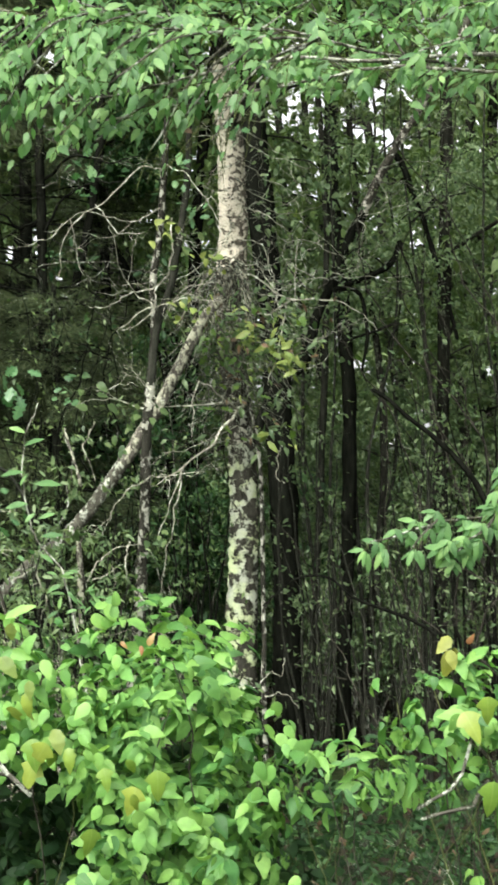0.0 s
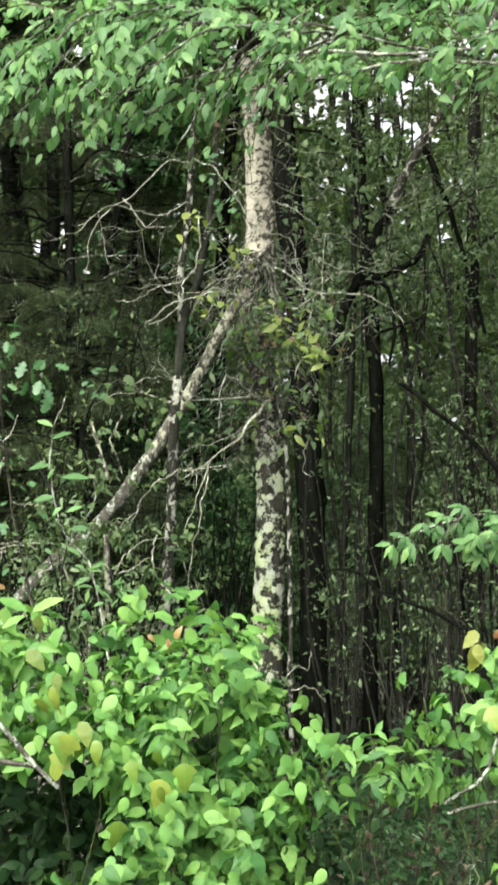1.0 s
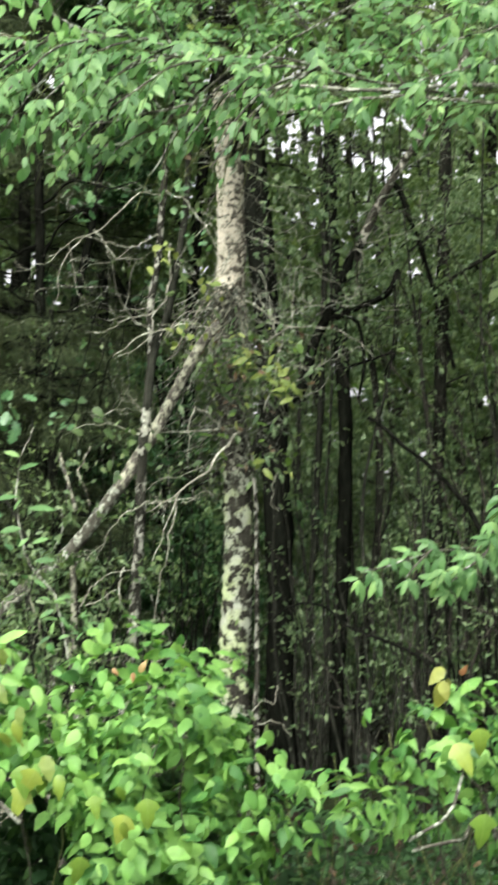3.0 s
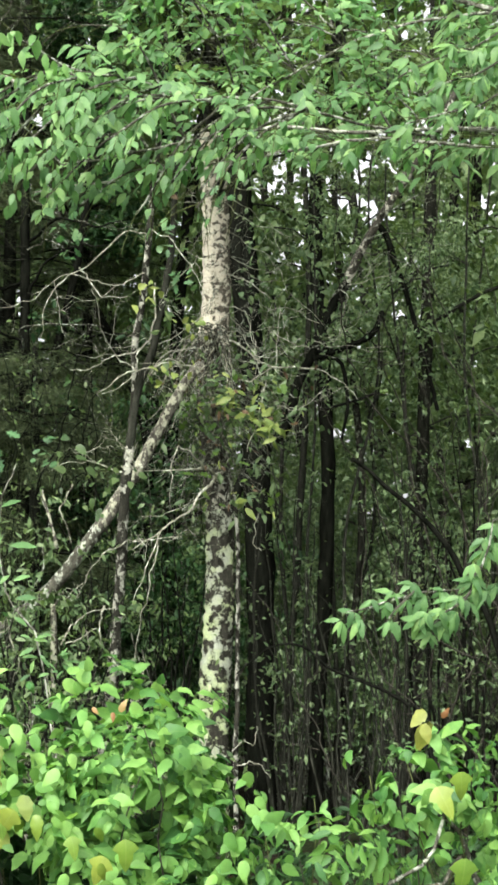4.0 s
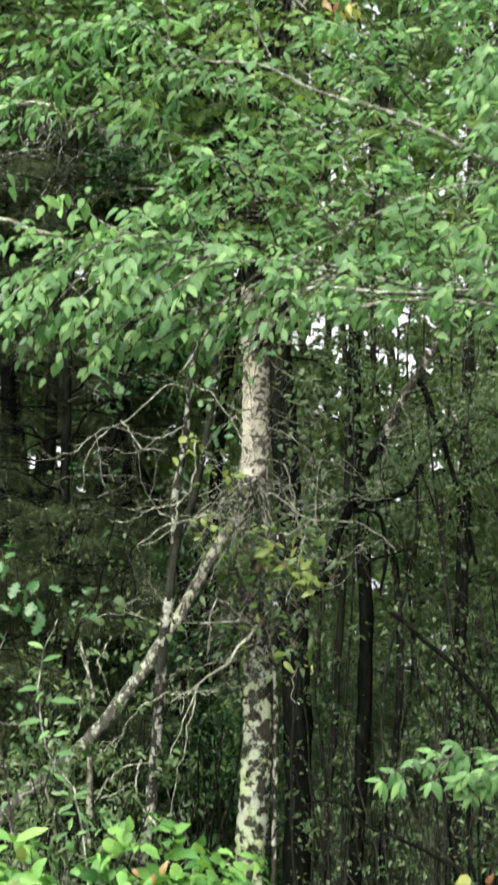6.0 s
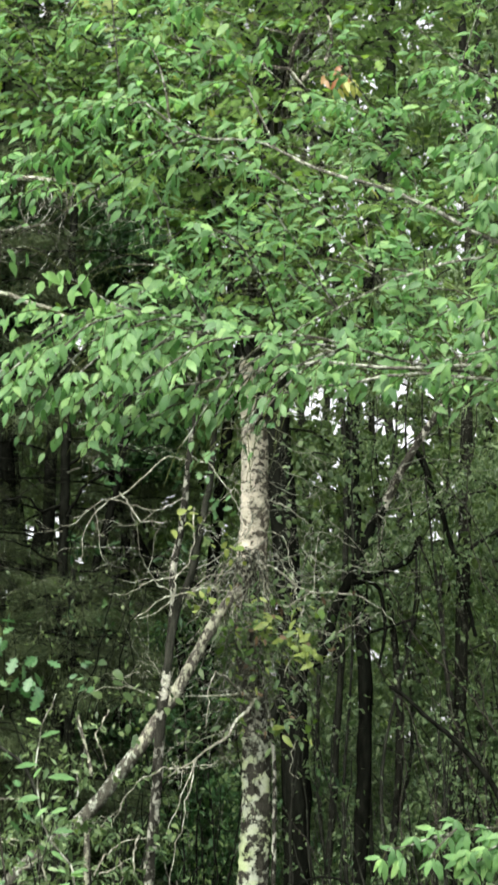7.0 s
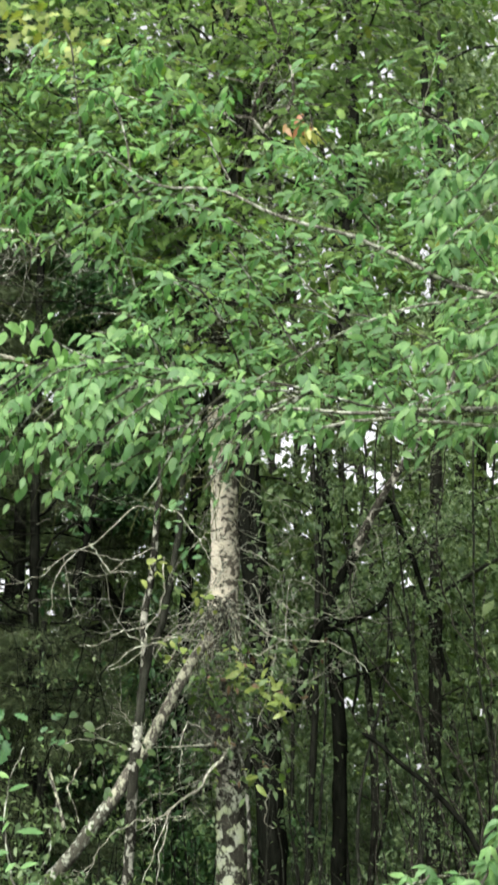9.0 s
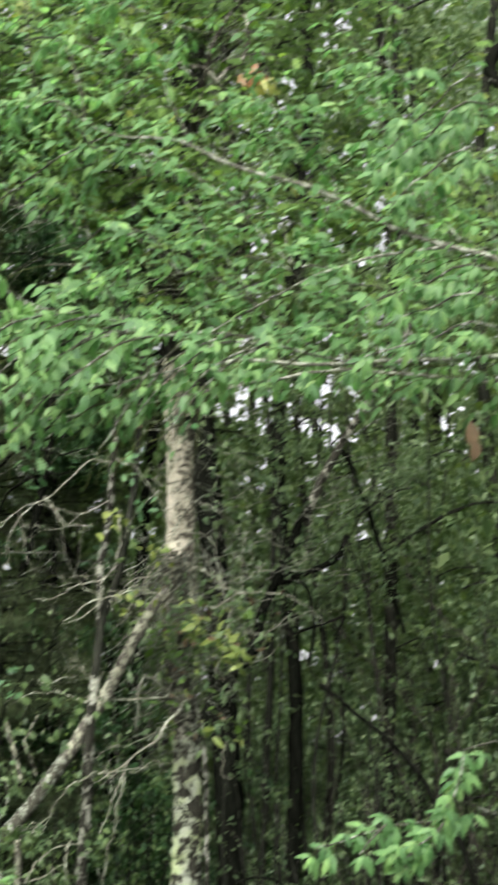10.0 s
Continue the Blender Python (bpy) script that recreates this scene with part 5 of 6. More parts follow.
def build_overhanging_tree():
    g = np.random.default_rng(17)
    x0, y0 = 1.75, 6.0
    z0 = float(ground_height(x0, y0))
    tree = thing("overhanging_tree", "leafy tree with long level boughs of fresh toothed green leaves", "tree", x0, y0, z0)
    stem("trunk", [(x0, y0, -0.15), (1.72, 6.0, 1.5), (1.68, 6.0, 3.2), (1.75, 6.0, 5.0), (1.6, 6.0, 7.5)], 0.10, 0.03, BARK_GREY, tree, sides=14, step=0.1, seed=1)
    level_bough = ([(1.68, 6.0, 3.0), (1.30, 5.1, 3.08), (1.04, 5.0, 3.11), (0.83, 5.0, 3.10), (0.62, 5.0, 3.09), (0.37, 5.0, 3.08), (0.13, 5.0, 3.11), (-0.13, 5.0, 3.07), (-0.5, 5.0, 2.99)], 0.011)
    lower_bough = ([(1.68, 6.0, 2.9), (1.32, 5.2, 3.03), (0.88, 5.1, 3.08), (0.52, 5.1, 3.11), (0.27, 5.1, 3.09), (0.04, 5.1, 3.04), (-0.27, 5.1, 2.98), (-0.6, 5.1, 2.93)], 0.008)
    rising_bough = ([(1.7, 6.0, 3.3), (1.47, 5.7, 3.45), (1.18, 5.6, 3.62), (0.95, 5.6, 3.71), (0.78, 5.6, 3.76), (0.63, 5.6, 3.84), (0.43, 5.6, 3.95), (0.18, 5.6, 4.02), (-0.08, 5.75, 4.20), (-0.29, 5.8, 4.22), (-0.48, 5.8, 4.35)], 0.013)
    arching_bough = ([(1.68, 6.0, 3.2), (1.39, 5.4, 3.40), (1.12, 5.3, 3.53), (0.90, 5.3, 3.61), (0.67, 5.3, 3.59), (0.44, 5.3, 3.52), (0.21, 5.3, 3.39), (0.03, 5.3, 3.28)], 0.009)
    side_bough = ([(0.62, 5.0, 3.09), (0.33, 4.85, 3.09), (0.12, 4.8, 3.13), (-0.13, 4.8, 3.14), (-0.276, 4.76, 3.183), (-0.386, 4.76, 3.192), (-0.487, 4.76, 3.223), (-0.565, 4.76, 3.272), (-0.63, 4.76, 3.306)], 0.0045)
    low_spray = ([(1.68, 6.0, 1.5), (0.85, 5.1, 1.78), (0.732, 5.0, 1.74), (0.645, 5.0, 1.733), (0.579, 5.0, 1.726), (0.503, 5.0, 1.703), (0.428, 5.0, 1.679), (0.354, 5.0, 1.655)], 0.005)
    drooping_spray = ([(1.7, 6.0, 1.7), (0.868, 5.0, 1.95), (0.765, 5.0, 1.85), (0.729, 5.0, 1.74), (0.677, 5.0, 1.683), (0.609, 5.0, 1.62)], 0.005)
    lower_spray = ([(0.729, 5.0, 1.74), (0.70, 4.98, 1.69), (0.65, 4.97, 1.66), (0.58, 4.97, 1.62)], 0.003)
    short_spray = ([(0.56, 5.0, 1.72), (0.52, 4.98, 1.68), (0.47, 4.97, 1.63)], 0.003)
    tufted_sprays = [([(1.66, 6.0, 4.0), (0.921, 4.75, 3.914), (0.714, 4.75, 3.824), (0.649, 4.75, 3.771), (0.587, 4.75, 3.696)], 0.005),
             ([(1.66, 6.0, 3.9), (0.918, 4.75, 3.848), (0.712, 4.75, 3.744), (0.639, 4.75, 3.688), (0.552, 4.75, 3.619)], 0.005),
             ([(1.68, 6.0, 3.8), (0.913, 4.75, 3.7), (0.709, 4.75, 3.62), (0.653, 4.75, 3.578), (0.592, 4.75, 3.51)], 0.005),
             ([(1.68, 6.0, 3.4), (0.909, 4.8, 3.337), (0.708, 4.8, 3.299), (0.602, 4.8, 3.262), (0.491, 4.8, 3.204)], 0.005),
             ([(1.68, 6.0, 3.3), (0.906, 4.8, 3.247), (0.706, 4.8, 3.219), (0.634, 4.8, 3.188), (0.566, 4.8, 3.155)], 0.005),
             ([(1.68, 6.0, 3.2), (0.903, 4.8, 3.159), (0.703, 4.8, 3.121), (0.615, 4.8, 3.099), (0.514, 4.8, 3.067)], 0.005)]
    main = [level_bough, lower_bough, rising_bough, arching_bough, side_bough, low_spray, drooping_spray, lower_spray, short_spray, *tufted_sprays]
    main[2] = ([(x * k, y * k, 1.6 + (z - 1.6) * k) for k, (x, y, z) in zip((1.0, 0.93, *[0.86] * 9), main[2][0])], main[2][1])
    joints = np.vstack([smooth_line(line, 0.1) for line, _ in main[:4]])
    joints = joints[joints[:, 0] < 1.35]
    extra = []
    for k in range(66):
        y = g.uniform(4.9, 7.0)
        end = np.array([g.uniform(-0.20, 0.17) * y, y, 1.6 + (0.285 + 0.26 * g.random() ** 1.15) * y])
        gap_to = np.linalg.norm((joints - end - [0.25, 0, -0.2]) * [1, 0.6, 1], axis=1)
        start = joints[np.argmin(gap_to)]
        extra.append(([start, (start + end) / 2 + g.normal(0, 0.06, 3) + [0, 0, 0.08], end], 0.0036))
        joints = np.vstack([joints, smooth_line(extra[-1][0], 0.15)[2:]])
    low_joints = np.vstack([smooth_line(line, 0.1) for line, _ in (main[1], main[4])])
    for k in range(18):
        y = g.uniform(4.5, 5.05)
        end = np.array([g.uniform(-0.19, -0.01) * y, y, 1.6 + g.uniform(0.245, 0.30) * y])
        start = low_joints[np.argmin(np.linalg.norm(low_joints - end - [0.3, 0, 0.05], axis=1))]
        extra.append(([start, (start + end) / 2 + [0, 0, 0.05], end], 0.004))
    stem("limb", [(1.66, 6.0, 5.4), *[(1.371, 6.0, 4.783), (1.245, 6.0, 4.698), (1.179, 6.0, 4.65), (1.153, 6.0, 4.578), (1.192, 6.0, 4.519)]], 0.032, 0.024, BARK_DARK, tree, "dark broken limb", sides=10, step=0.05, seed=89)
    P, A, N, tw, owner, limbs = [], [], [], [], [], []
    for k, (line, r) in enumerate(main + extra):
        limbs.append(stem("limb", line, r, 0.0025, BARK_BOUGH if k < 4 else BARK_TWIG, tree, sides=7, step=0.05, seed=90 + k, crook=0.003))
        low = 5 <= k < len(main)
        if low:
            t, p, a, m = tufts(line[1:], g)
        else:
            t, p, a, m = sprays(line[1:] if k < len(main) else line, g, 0.068, 0.30, 0.023, 0.20, (0, 0.25, 1), 1.0 if k in (0, 1, 4) or k >= len(main) + 66 else 0.8, (0.25, 1.0) if k in (0, 1, 4) or k >= len(main) + 66 else (0.05, 0.75), 0.26)
        P.append(p), A.append(a), N.append(m), owner.append(len(p))
        tw += [tube(q, 0.0015, 0.0008, 4, 0.08, seed=len(tw)) for q in t]
    v, f = joined(tw)
    part("twig_mass", mesh_of("twig_mass", v - np.array(tree.location), f, STEM_GREEN), tree, kind="stuff")
    P, A, N = np.vstack(P), np.vstack(A), np.vstack(N)
    owner = np.concatenate([np.full(n, k) for k, n in enumerate(owner)])
    side, up = P[:, 0] / P[:, 1], (P[:, 2] - 1.6) / P[:, 1]
    hem = np.interp(side, [-0.15, -0.05, -0.02, 0.03, 0.08, 0.15], [0.237, 0.248, 0.269, 0.273, 0.266, 0.260])
    shaded_gap = (((side + 0.128) / 0.058) ** 2 + ((up - 0.372) / 0.030) ** 2 < 1) & (g.random(len(P)) < 0.90)
    shaded_gap |= (((side - 0.020) / 0.018) ** 2 + ((up - 0.505) / 0.024) ** 2 < 1) & (g.random(len(P)) < 0.85)
    wanted = ((up > hem + 0.034 * g.random(len(P)) ** 1.6) | (up < 0.11) | (g.random(len(P)) < 0.03)) & ~in_lane(P, 0.05) & ~shaded_gap
    for line, _ in (main[0], main[2], main[3]):
        q = smooth_line(line[1:], 0.02)
        away = np.min(np.hypot(side[:, None] - (q[:, 0] / q[:, 1])[None], up[:, None] - ((q[:, 2] - 1.6) / q[:, 1])[None]), axis=1)
        wanted &= ~((away < 0.004) & (P[:, 1] < q[:, 1].mean() + 0.05) & (g.random(len(P)) < 0.6))
    P, A, N, owner = P[wanted], A[wanted], N[wanted], owner[wanted]
    order = np.argsort(P[:, 1] + 0.2 * g.random(len(P)))
    tufted = (owner[order] >= 5) & (owner[order] < len(main))
    kinds = np.where(tufted, 3 + np.arange(len(order)) % 2, g.choice(3, len(order), p=[0.45, 0.3, 0.25]))
    for k, shape in enumerate((POINTED, POINTED_FOLDED, POINTED_CURLED, SLIM, SLIM_CURLED)):
        mine = order[kinds == k]
        sizes = g.uniform(0.040, 0.060, len(mine)) if k > 2 else (0.028 + 0.038 * g.random(len(mine)) ** 0.9) * np.clip(P[mine, 1] / 5.6, 0.85, 1.1)
        leaf_parts("leaf", shape, LEAF_HORNBEAM, tree, P[mine], A[mine], N[mine], sizes, first=90 if k < 3 else 40, owners=[limbs[j] for j in owner[mine[:90]]])
    # leaves at the left bough's end, brightened by colour as if better lit
    fresh = np.repeat(np.array([(-0.675, 4.72, 3.283), (-0.625, 4.72, 3.296), (-0.558, 4.72, 3.293), (-0.606, 4.72, 3.243), (-0.543, 4.72, 3.248), (-0.488, 4.72, 3.206), (-0.433, 4.72, 3.186), (-0.524, 4.72, 3.188), (-0.382, 4.72, 3.176), (-0.327, 4.72, 3.169), (-0.724, 4.72, 3.186), (-0.746, 4.72, 3.116)]), 4, 0)
    n = len(fresh)
    leaf_parts("leaf", POINTED, LEAF_LIT, tree, fresh + g.normal(0, 0.014, (n, 3)), g.normal(0, 0.5, (n, 3)) + [0.1, -0.1, -0.55], g.normal(0, 0.3, (n, 3)) + [0, -1.0, 0.8], g.uniform(0.038, 0.056, n), "yellow-green leaf with light put into its colour")
    leaf_parts("dead_leaf", ELLIPTIC, LEAF_DEAD, tree, np.array([(0.85, 5.0, 2.92), (0.87, 5.0, 2.86)]), np.array([(0.1, 0, -1.0), (-0.2, 0, -1.0)]), np.array([(0, -1.0, 0.3), (0.3, -1.0, 0.2)]), np.array([0.09, 0.07]), "hanging red-brown dead leaf")


build_overhanging_tree()


# ---------------------------------------------------------------- bushes at the edge
def bush(name, label, lumps, seed, count, first, canes, size, shapes, mat, loose=1.0, hollows=()):
    g = np.random.default_rng(seed)
    x0, y0 = lumps[0][0], lumps[0][1]
    b = thing(name, label, "bush", x0, y0, float(ground_height(x0, y0)))
    base = np.array(b.location)
    P, O = [], []
    weights = np.array([l[3] * l[5] for l in lumps])
    for (cx, cy, cz, rx, ry, rz), share in zip(lumps, weights / weights.sum()):
        n = int(count * share)
        d = unit(g.normal(0, 1, (n * 3, 3)) + [0, -0.35, 0.15])
        d = d[d[:, 2] > -0.75][:n]
        r = 1.0 - 0.55 * g.random(len(d)) ** 1.25
        swell = 1 + 0.20 * np.sin(9.0 * d[:, 0] + cx * 9) * np.cos(8.0 * d[:, 2] + cz * 7) + 0.12 * np.sin(21 * d[:, 0] + 3) * np.sin(19 * d[:, 2])
        P.append(np.array([cx, cy, cz]) + d * (r * swell)[:, None] * [rx, ry, rz])
        O.append(d)
        pocket = np.array([noise.noise(Vector(q) * 13.0) for q in P[-1]])
        open_up = (pocket > 0.05) | (r < 0.72) | (mat is not LEAF_VINE)
        P[-1], O[-1] = P[-1][open_up], O[-1][open_up]
        for k in range(canes):
            e = np.array([cx, cy, cz]) + unit(g.normal(0, 1, 3) + [0, -0.4, 0.7]) * np.array([rx, ry, rz]) * 0.95
            a = base + [g.normal(0, 0.12) + (cx - x0) * 0.6, g.normal(0, 0.10), -0.04]
            stem("cane", [a, (a + e) / 2 + g.normal(0, 0.06, 3), e], 0.0028, 0.0013, STEM_BROWN if k % 2 else STEM_GREEN, b, sides=5, step=0.08, seed=seed + k, crook=0.01)
    P, O = np.vstack(P), np.vstack(O)
    keep = P[:, 2] > 0.08
    for hx, hz, wx, wz in hollows:
        keep &= ((P[:, 0] - hx) / wx) ** 2 + ((P[:, 2] - hz) / wz) ** 2 > 1
    P, O = P[keep], O[keep]
    n = len(P)
    # leaves sit in threes on a shoot
    tri = np.repeat(np.arange((n + 2) // 3), 3)[:n]
    heart = tri * 3
    P = P[heart] + g.normal(0, 0.006, (n, 3))
    O = O[heart]
    spin = (np.arange(n) % 3 - 1) * 1.1 + g.normal(0, 0.3, n)
    lateral = unit(np.cross(O, [0, 0, 1.0]))
    down = np.cross(lateral, O)
    down = down * np.where(down[:, 2:3] > 0, -1, 1)
    along = down * np.cos(spin)[:, None] + lateral * np.sin(spin)[:, None] + 0.35 * O + g.normal(0, 0.28, (n, 3)) * loose
    normal = O * 0.7 + [0, -0.1, 0.55] + g.normal(0, 0.46, (n, 3)) * loose
    order = np.argsort(P[:, 1] * 1.0 - 0.8 * P[:, 2] + 0.25 * g.random(n))
    sizes = size * (0.42 + 0.88 * g.random(n) ** 1.2)
    for k, form in enumerate(shapes):
        mine = order[k::len(shapes)]
        leaf_parts("leaf", form, mat, b, P[mine], along[mine], normal[mine], sizes[mine], first=first // len(shapes))
    return b


def extra_leaves(b, shape, mat, spots, size, seed, label, hang=0.9, many=3):
    g = np.random.default_rng(seed)
    c = np.repeat(np.array(spots, float), many, 0)
    n = len(c)
    p = c + g.normal(0, 0.02, (n, 3))
    along = g.normal(0, 0.45, (n, 3)) + [0, -0.25, -hang]
    normal = g.normal(0, 0.25, (n, 3)) + [0, -1.0, 0.35]
    leaf_parts("leaf", shape, mat, b, p, along, normal, size * g.uniform(0.75, 1.2, n), label)


VINES = (CREEPER, CREEPER_CURLED, ROUND, ROUND_FOLDED, VINE, CREEPER_FOLDED)
BROADS = (toothed(0.30, 0.16, 0.35, 0.08, n=4), toothed(0.28, -0.3, 0.6, -0.1, n=4))
OVALS = (toothed(0.21, 0.2, 0.3, 0.06, n=4), toothed(0.2, 0.5, 0.4, -0.08, n=4))


def build_bushes():
    left = bush("vine_bush", "mounded bush overgrown by bright green lobed vine leaves", [(-0.28, 3.95, 0.97, 0.40, 0.38, 0.52), (-0.66, 4.0, 1.25, 0.38, 0.36, 0.26), (-0.09, 3.95, 0.88, 0.155, 0.32, 0.40), (-0.56, 3.70, 0.60, 0.20, 0.18, 0.27), (-0.19, 3.9, 1.24, 0.25, 0.28, 0.25)],
                51, 9000, 300, 5, 0.043, VINES, LEAF_VINE, 1.15, [(-0.61, 1.02, 0.235, 0.15), (-0.49, 1.00, 0.12, 0.13), (-0.16, 1.18, 0.05, 0.05)])
    # dark leaves paint the shade of the hollow and of the gap
    bush("shaded_shrub", "green shrub beneath the vine with shade put into its leaf colour", [(-0.62, 4.2, 0.65, 0.5, 0.36, 0.62), (-0.1, 4.25, 0.5, 0.5, 0.3, 0.6), (-0.62, 4.22, 0.98, 0.26, 0.12, 0.26), (-0.22, 4.3, 1.0, 0.42, 0.2, 0.32), (-0.7, 4.45, 0.72, 0.4, 0.2, 0.42)], 59, 6600, 120, 5, 0.045, BROADS, LEAF_DARK, 1.2)
    bush("shaded_shrub", "low shrub filling the gap between the bushes, shade in its leaf colour", [(0.25, 4.45, 0.45, 0.55, 0.35, 0.55), (0.75, 4.4, 0.5, 0.5, 0.35, 0.5)], 65, 3600, 100, 8, 0.030, OVALS, LEAF_DARK, 1.3)
    g = np.random.default_rng(67)
    shoots = []
    while len(shoots) < 80:
        d = unit(g.normal(0, 1, 3) + [0, -0.9, 0.35])
        q = np.array([-0.28, 3.95, 0.97]) + d * [0.42, 0.40, 0.54] if len(shoots) % 2 else np.array([-0.6, 4.0, 1.25]) + d * [0.36, 0.38, 0.27]
        if q[1] < 3.9 and not (q[0] < -0.38 and q[2] < 1.16):
            shoots.append(tuple(q))
    # lime leaves over the outer mound paint its toplit brightness
    extra_leaves(left, ROUND, LEAF_LIME, shoots, 0.038, 68, "lime-green vine leaf with toplight put into its colour", 0.75, 3)
    extra_leaves(left, VINE_FLAT, LEAF_OLD, [(-0.443, 3.54, 1.225), (-0.402, 3.54, 1.225), (-0.327, 3.54, 1.195), (-0.298, 3.54, 1.154), (-0.225, 3.54, 1.141), (-0.352, 3.54, 1.057), (-0.489, 3.54, 1.299), (-0.426, 3.54, 1.214)], 0.058, 61, "drooping olive vine leaf", 1.3, 1)
    extra_leaves(left, CREEPER_CURLED, LEAF_OLD, [(-0.437, 3.54, 1.243), (-0.385, 3.54, 1.201), (-0.501, 3.54, 1.313), (-0.309, 3.54, 1.171), (-0.24, 3.54, 1.135)], 0.050, 63, "olive vine leaf", 1.1, 1)
    extra_leaves(left, CREEPER, LEAF_SPRIG, [(-0.516, 3.55, 1.429), (-0.5, 3.55, 1.394), (-0.479, 3.55, 1.365), (-0.461, 3.55, 1.329), (-0.427, 3.55, 1.265)], 0.048, 69, "yellowing vine leaf", 1.0, 1)
    extra_leaves(left, CREEPER_CURLED, LEAF_RED, [(-0.255, 3.6, 1.449), (-0.225, 3.6, 1.436), (-0.212, 3.6, 1.455), (-0.476, 3.6, 1.341)], 0.022, 62, "young reddish leaf", 0.5, 1)
    leaf_parts("leaf", OVAL, LEAF_LIME, left, np.array([(-0.533, 3.6, 1.49), (-0.523, 3.6, 1.49), (-0.537, 3.6, 1.481), (-0.525, 3.6, 1.478)]), np.array([(-1.0, -0.2, 0.7), (1.0, -0.2, 0.55), (-1.0, -0.3, -0.3), (0.7, -0.4, -0.5)]), np.array([(-0.2, -0.8, 0.9), (0.1, -0.8, 0.9), (0.0, -0.7, 0.9), (0.2, -0.8, 0.7)]), np.array([0.068, 0.072, 0.056, 0.05]), "large fresh shoot leaf")
    extra_leaves(left, OVATE, LEAF_VINE, [(-0.12, 3.75, 1.49), (-0.30, 3.70, 1.50)], 0.032, 73, "fresh shoot leaf", -0.3, 4)
    extra_leaves(left, CREEPER, LEAF_RED, [(-0.619, 3.6, 1.563), (-0.598, 3.6, 1.547), (-0.623, 3.6, 1.544)], 0.022, 84, "pinkish young leaf", 0.3, 1)
    right = bush("vine_bush", "bush with fresh green leaves and a few yellow ones", [(0.76, 3.95, 1.02, 0.30, 0.34, 0.38), (0.98, 4.1, 0.9, 0.4, 0.4, 0.55), (0.74, 3.8, 0.5, 0.2, 0.25, 0.35), (0.465, 3.82, 1.24, 0.205, 0.20, 0.18)],
                 52, 4700, 300, 5, 0.040, VINES, LEAF_VINE)
    extra_leaves(right, HEART, LEAF_PALE, [(0.408, 3.56, 1.423)], 0.082, 81, "pale yellow vine leaf", 1.6, 1)
    extra_leaves(right, CREEPER, LEAF_PALE, [(0.384, 3.56, 1.414), (0.432, 3.56, 1.427)], 0.044, 82, "pale yellow vine leaf", 1.0, 1)
    extra_leaves(right, CREEPER_CURLED, LEAF_RED, [(0.479, 3.56, 1.424)], 0.024, 83, "young reddish leaf", 0.2, 1)
    extra_leaves(right, VINE_FLAT, LEAF_OLD, [(0.476, 3.56, 1.324), (0.456, 3.56, 1.316), (0.489, 3.56, 1.126)], 0.062, 66, "yellow-green vine leaf", 1.2, 1)
    # shrubs added to hide pale ground; their leaf colour holds the shade
    bush("shaded_shrub", "small-leaved filler shrub behind the gap, shade in its leaf colour", [(0.35, 5.4, 0.46, 0.5, 0.3, 0.48), (0.95, 5.5, 0.48, 0.5, 0.3, 0.50)], 75, 3600, 60, 10, 0.036, OVALS, LEAF_DARK, 1.3)
    bush("shaded_shrub", "filler undergrowth on the forest floor, shade in its leaf colour", [(0.35, 6.4, 0.45, 0.7, 0.4, 0.50), (1.1, 6.6, 0.45, 0.7, 0.4, 0.52), (-0.3, 6.6, 0.40, 0.6, 0.4, 0.45)], 76, 5000, 40, 6, 0.05, OVALS, LEAF_DARK, 1.3)
    # again the leaf colour is darkened for the shade down here
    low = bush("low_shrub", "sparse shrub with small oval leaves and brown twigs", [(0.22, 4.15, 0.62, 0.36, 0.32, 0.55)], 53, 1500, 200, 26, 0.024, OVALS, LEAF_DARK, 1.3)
    bush("low_shrub", "thin shrub with bright oval leaves on slender shoots", [(0.22, 4.02, 1.09, 0.34, 0.26, 0.13)], 56, 420, 200, 10, 0.046, OVALS, LEAF_VINE, 1.2)
    gl = np.random.default_rng(57)
    n = 110
    leaf_parts("dead_leaf", SLIM_CURLED, LEAF_DEAD, low, np.stack([gl.uniform(-0.05, 0.7, n), gl.uniform(3.8, 4.1, n), gl.uniform(0.55, 1.05, n)], 1), gl.normal(0, 1, (n, 3)) + [0, 0, -0.6], gl.normal(0, 0.5, (n, 3)) + [0, -0.8, 0.5], gl.uniform(0.012, 0.026, n), "withered brown leaf", first=60)
    for k in range(150):
        at = (gl.uniform(-0.05, 0.65), gl.uniform(3.85, 4.5), gl.uniform(0.15, 0.82))
        v, f = joined(twiggery(at, gl.normal(0, 1, 3) + [0, 0, 0.6], gl.uniform(0.18, 0.36), 0.0026, 3, gl, 0.3, 3))
        part("twig", mesh_of("twig", v - np.array(low.location), f, STEM_BROWN if k % 3 else BARK_TWIG), low)
    for k, line in enumerate([[(0.547, 3.75, 1.077), (0.464, 3.62, 1.066), (0.349, 3.58, 1.061)], [(0.501, 3.75, 1.186), (0.414, 3.63, 1.125), (0.341, 3.58, 1.082)]]):
        stem("branch", [(0.7, 4.0, -0.04), (0.68, 3.9, 0.6), *line], 0.0062, 0.004, BARK_TWIG, low, "grey lichened branch", sides=7, step=0.04, seed=54 + k, crook=0.004)
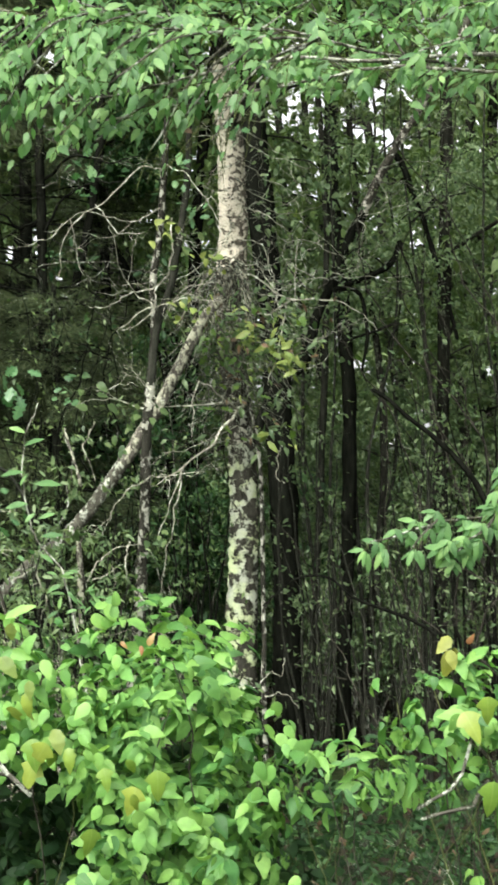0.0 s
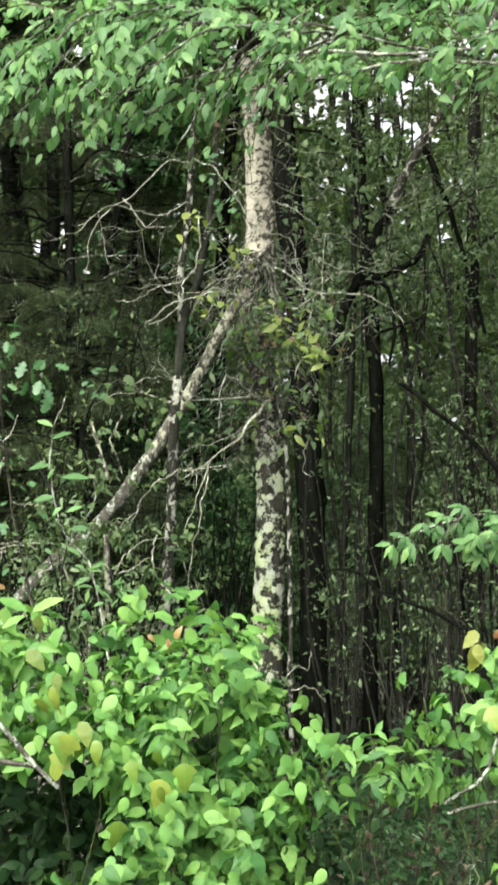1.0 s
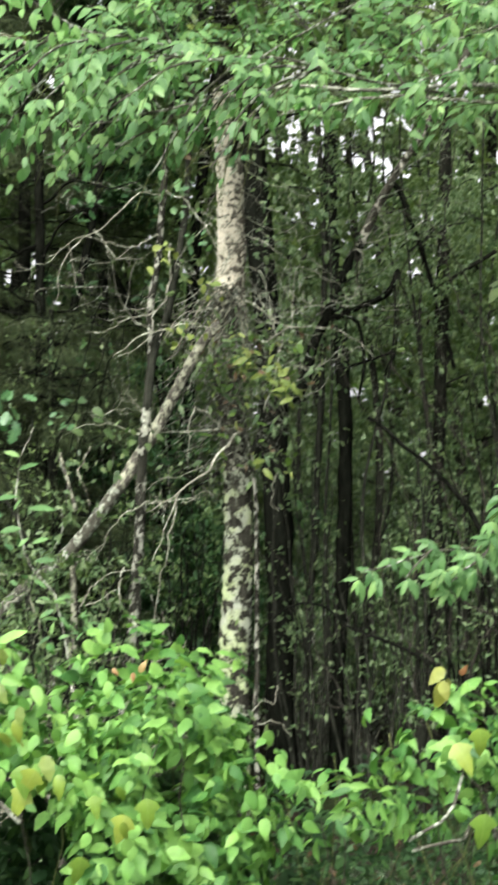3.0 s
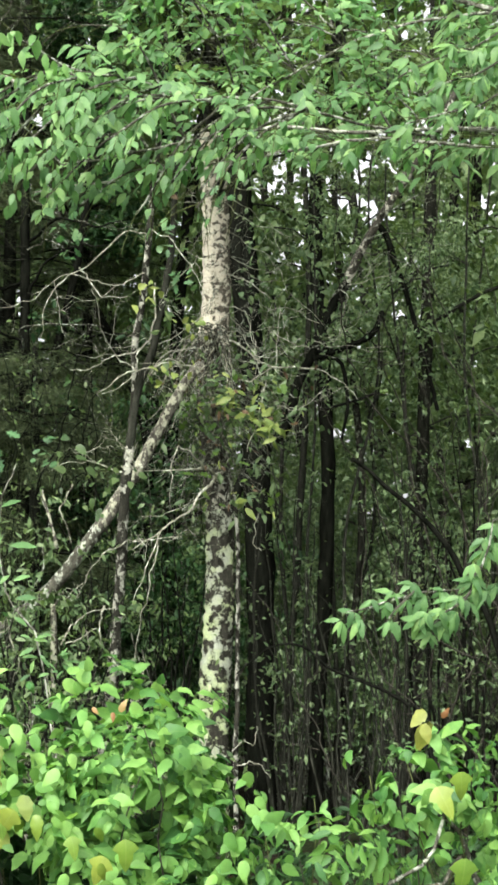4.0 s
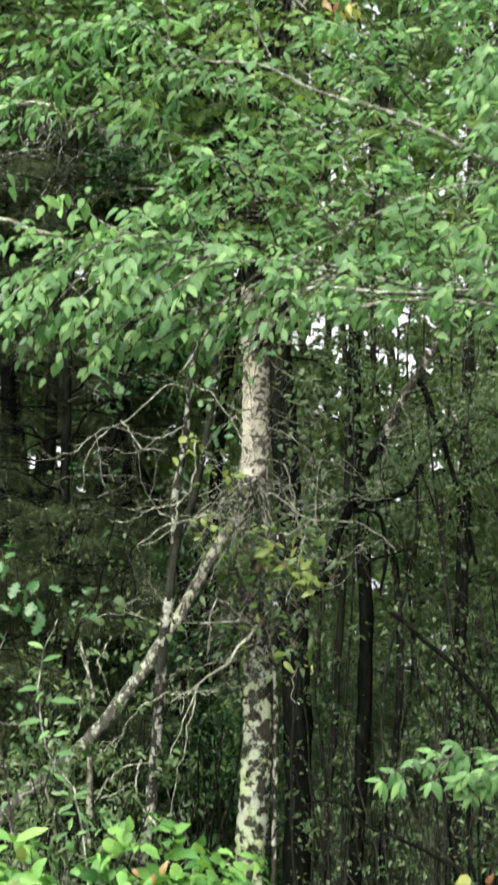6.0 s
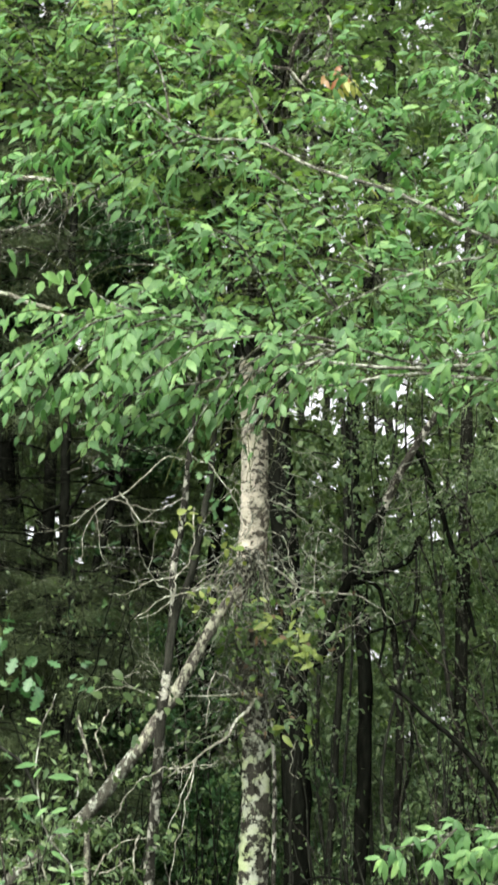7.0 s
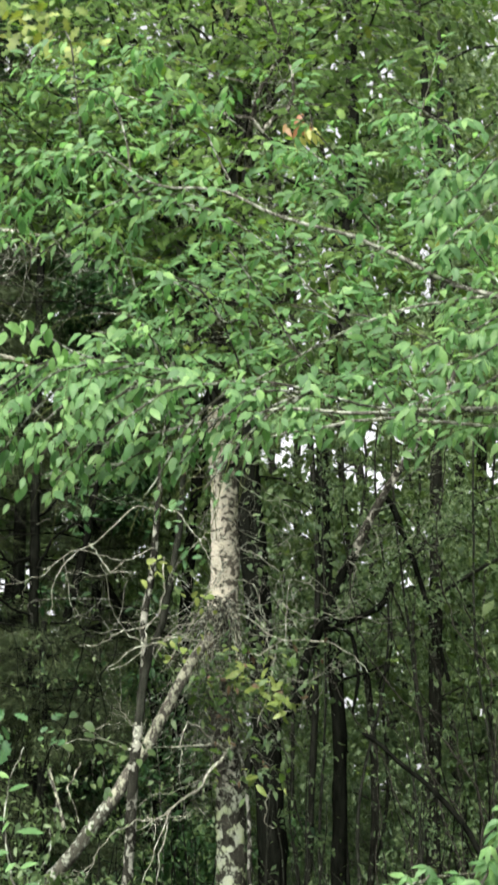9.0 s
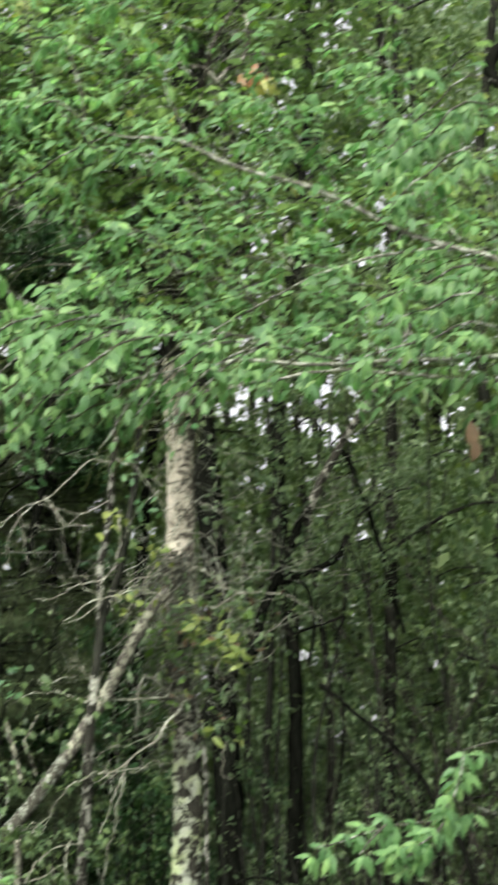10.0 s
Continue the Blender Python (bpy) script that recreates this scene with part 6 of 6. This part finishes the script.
    stem("branch", [(-0.95, 3.7, -0.03), (-0.86, 3.55, 1.0), (-0.74, 3.48, 1.42), *[(-0.672, 3.46, 1.366), (-0.602, 3.46, 1.299), (-0.545, 3.46, 1.236), (-0.499, 3.46, 1.183), (-0.451, 3.46, 1.139)]], 0.008, 0.005, BARK_TWIG, left, "forked grey branch", sides=8, step=0.03, seed=58, crook=0.001)
    stem("branch", [(-0.90, 3.7, -0.03), (-0.85, 3.55, 0.9), (-0.74, 3.48, 1.16), *[(-0.672, 3.46, 1.209), (-0.603, 3.46, 1.198), (-0.545, 3.46, 1.191), (-0.499, 3.46, 1.182)]], 0.007, 0.005, BARK_TWIG, left, "forked grey branch", sides=8, step=0.03, seed=74, crook=0.001)
    g = np.random.default_rng(71)
    sap = thing("young_sapling", "young sapling with upright shoot and sparse oval leaves", "shrub", -0.42, 5.0, float(ground_height(-0.42, 5.0)))
    lines = [[(-0.42, 5.0, -0.05), (-0.42, 5.0, 0.8), (-0.5, 5.0, 1.357), (-0.534, 5.0, 1.541), (-0.556, 5.0, 1.591), (-0.587, 5.0, 1.634), (-0.619, 5.0, 1.67), (-0.63, 5.0, 1.72), (-0.639, 5.0, 1.763), (-0.658, 5.0, 1.834), (-0.665, 5.0, 1.898), (-0.661, 5.0, 1.963), (-0.65, 5.0, 2.02), (-0.632, 5.0, 2.056), (-0.622, 5.0, 2.084)],
             [(-0.62, 5.0, 1.2), (-0.72, 5.0, 1.5), (-0.8, 5.0, 1.9), (-0.82, 5.0, 2.2)]]
    for k, line in enumerate(lines):
        stem("stem", line, 0.004, 0.0018, STEM_BROWN if k else BARK_BOUGH, sap, sides=6, step=0.05, seed=72 + k, crook=0.004)
    _, p2, a2, m2 = sprays(lines[1][1:], g, 0.05, 0.12, 0.035, 0.1, (0, 1, 0.3))
    leaf_parts("leaf", OVAL, LEAF_HORNBEAM, sap, np.array([(-0.659, 4.98, 1.993), (-0.662, 4.98, 1.954), (-0.663, 4.98, 1.876), (-0.634, 4.98, 1.841), (-0.652, 4.98, 1.783), (-0.62, 4.98, 1.739), (-0.613, 4.98, 1.687), (-0.617, 4.98, 1.634), (-0.652, 4.98, 1.869), (-0.631, 4.98, 1.755)]), np.array([(-1, -0.1, 0.55), (1, -0.1, 0.5), (-1, -0.2, 0.05), (1, -0.2, 0.08), (-1, -0.2, 0.0), (1, -0.1, 0.45), (1, -0.2, 0.15), (1, -0.2, -0.5), (-0.6, -0.3, -0.6), (-0.8, -0.3, -0.5)]), np.tile([0.0, -0.75, 0.85], (10, 1)) + g.normal(0, 0.2, (10, 3)), np.array([0.05, 0.062, 0.068, 0.08, 0.066, 0.05, 0.06, 0.045, 0.04, 0.04]), "broad oval leaf")
    shoot = np.repeat(np.array([(-0.557, 4.95, 1.57), (-0.518, 4.95, 1.577), (-0.557, 4.95, 1.542), (-0.536, 4.95, 1.517), (-0.48, 4.95, 1.526), (-0.459, 4.95, 1.506), (-0.431, 4.95, 1.474), (-0.466, 4.95, 1.485), (-0.522, 4.95, 1.5), (-0.565, 4.95, 1.472), (-0.508, 4.95, 1.471), (-0.445, 4.95, 1.464)]), 2, 0)
    n = len(shoot)
    leaf_parts("leaf", OVAL, LEAF_HORNBEAM, sap, shoot + g.normal(0, 0.006, (n, 3)), g.normal(0, 0.8, (n, 3)) * [1, 0.4, 0.5] + [0, -0.1, 0], g.normal(0, 0.3, (n, 3)) + [0, -0.6, 0.9], g.uniform(0.028, 0.046, n), "small oval leaf")
    shoot = np.array([(-0.718, 4.98, 2.165), (-0.695, 4.98, 2.131), (-0.682, 4.98, 2.106), (-0.724, 4.98, 2.107), (-0.674, 4.98, 2.072), (-0.707, 4.98, 2.081)])
    n = len(shoot)
    leaf_parts("leaf", LOBED, LEAF_MAPLE, sap, shoot, g.normal(0, 0.6, (n, 3)) + [0, 0, -0.5], g.normal(0, 0.3, (n, 3)) + [0, -0.9, 0.5], g.uniform(0.036, 0.055, n), "blue-green lobed leaf")
    shoot = np.array([(-0.812, 5.05, 2.308), (-0.783, 5.05, 2.291), (-0.758, 5.05, 2.299), (-0.805, 5.05, 2.266), (-0.774, 5.05, 2.334), (-0.750, 5.05, 2.179), (-0.724, 5.05, 2.162), (-0.699, 5.05, 2.153), (-0.682, 5.05, 2.110), (-0.724, 5.05, 2.111), (-0.758, 5.05, 2.145), (-0.673, 5.05, 2.169), (-0.792, 5.05, 2.197), (-0.818, 5.05, 2.180), (-0.707, 5.05, 2.196)])
    n = len(shoot)
    leaf_parts("leaf", LOBED, LEAF_MAPLE, sap, shoot + g.normal(0, 0.008, (n, 3)), g.normal(0, 0.7, (n, 3)) + [0, -0.1, -0.35], g.normal(0, 0.35, (n, 3)) + [0, -0.9, 0.55], g.uniform(0.040, 0.062, n), "blue-green lobed leaf")
    for k, (u, v) in enumerate(((0, 3), (1, 4), (5, 9), (7, 8), (10, 6))):
        stem("twig", [shoot[u] + [-0.03, 0.01, -0.05], (shoot[u] + shoot[v]) / 2 + [0, 0.01, 0.01], shoot[v]], 0.0016, 0.0008, STEM_GREEN, sap, sides=5, step=0.03, seed=75 + k)
    leaf_parts("leaf", LOBED, LEAF_MAPLE, sap, p2, a2, m2, g.uniform(0.028, 0.05, len(p2)), "blue-green lobed leaf")


build_bushes()
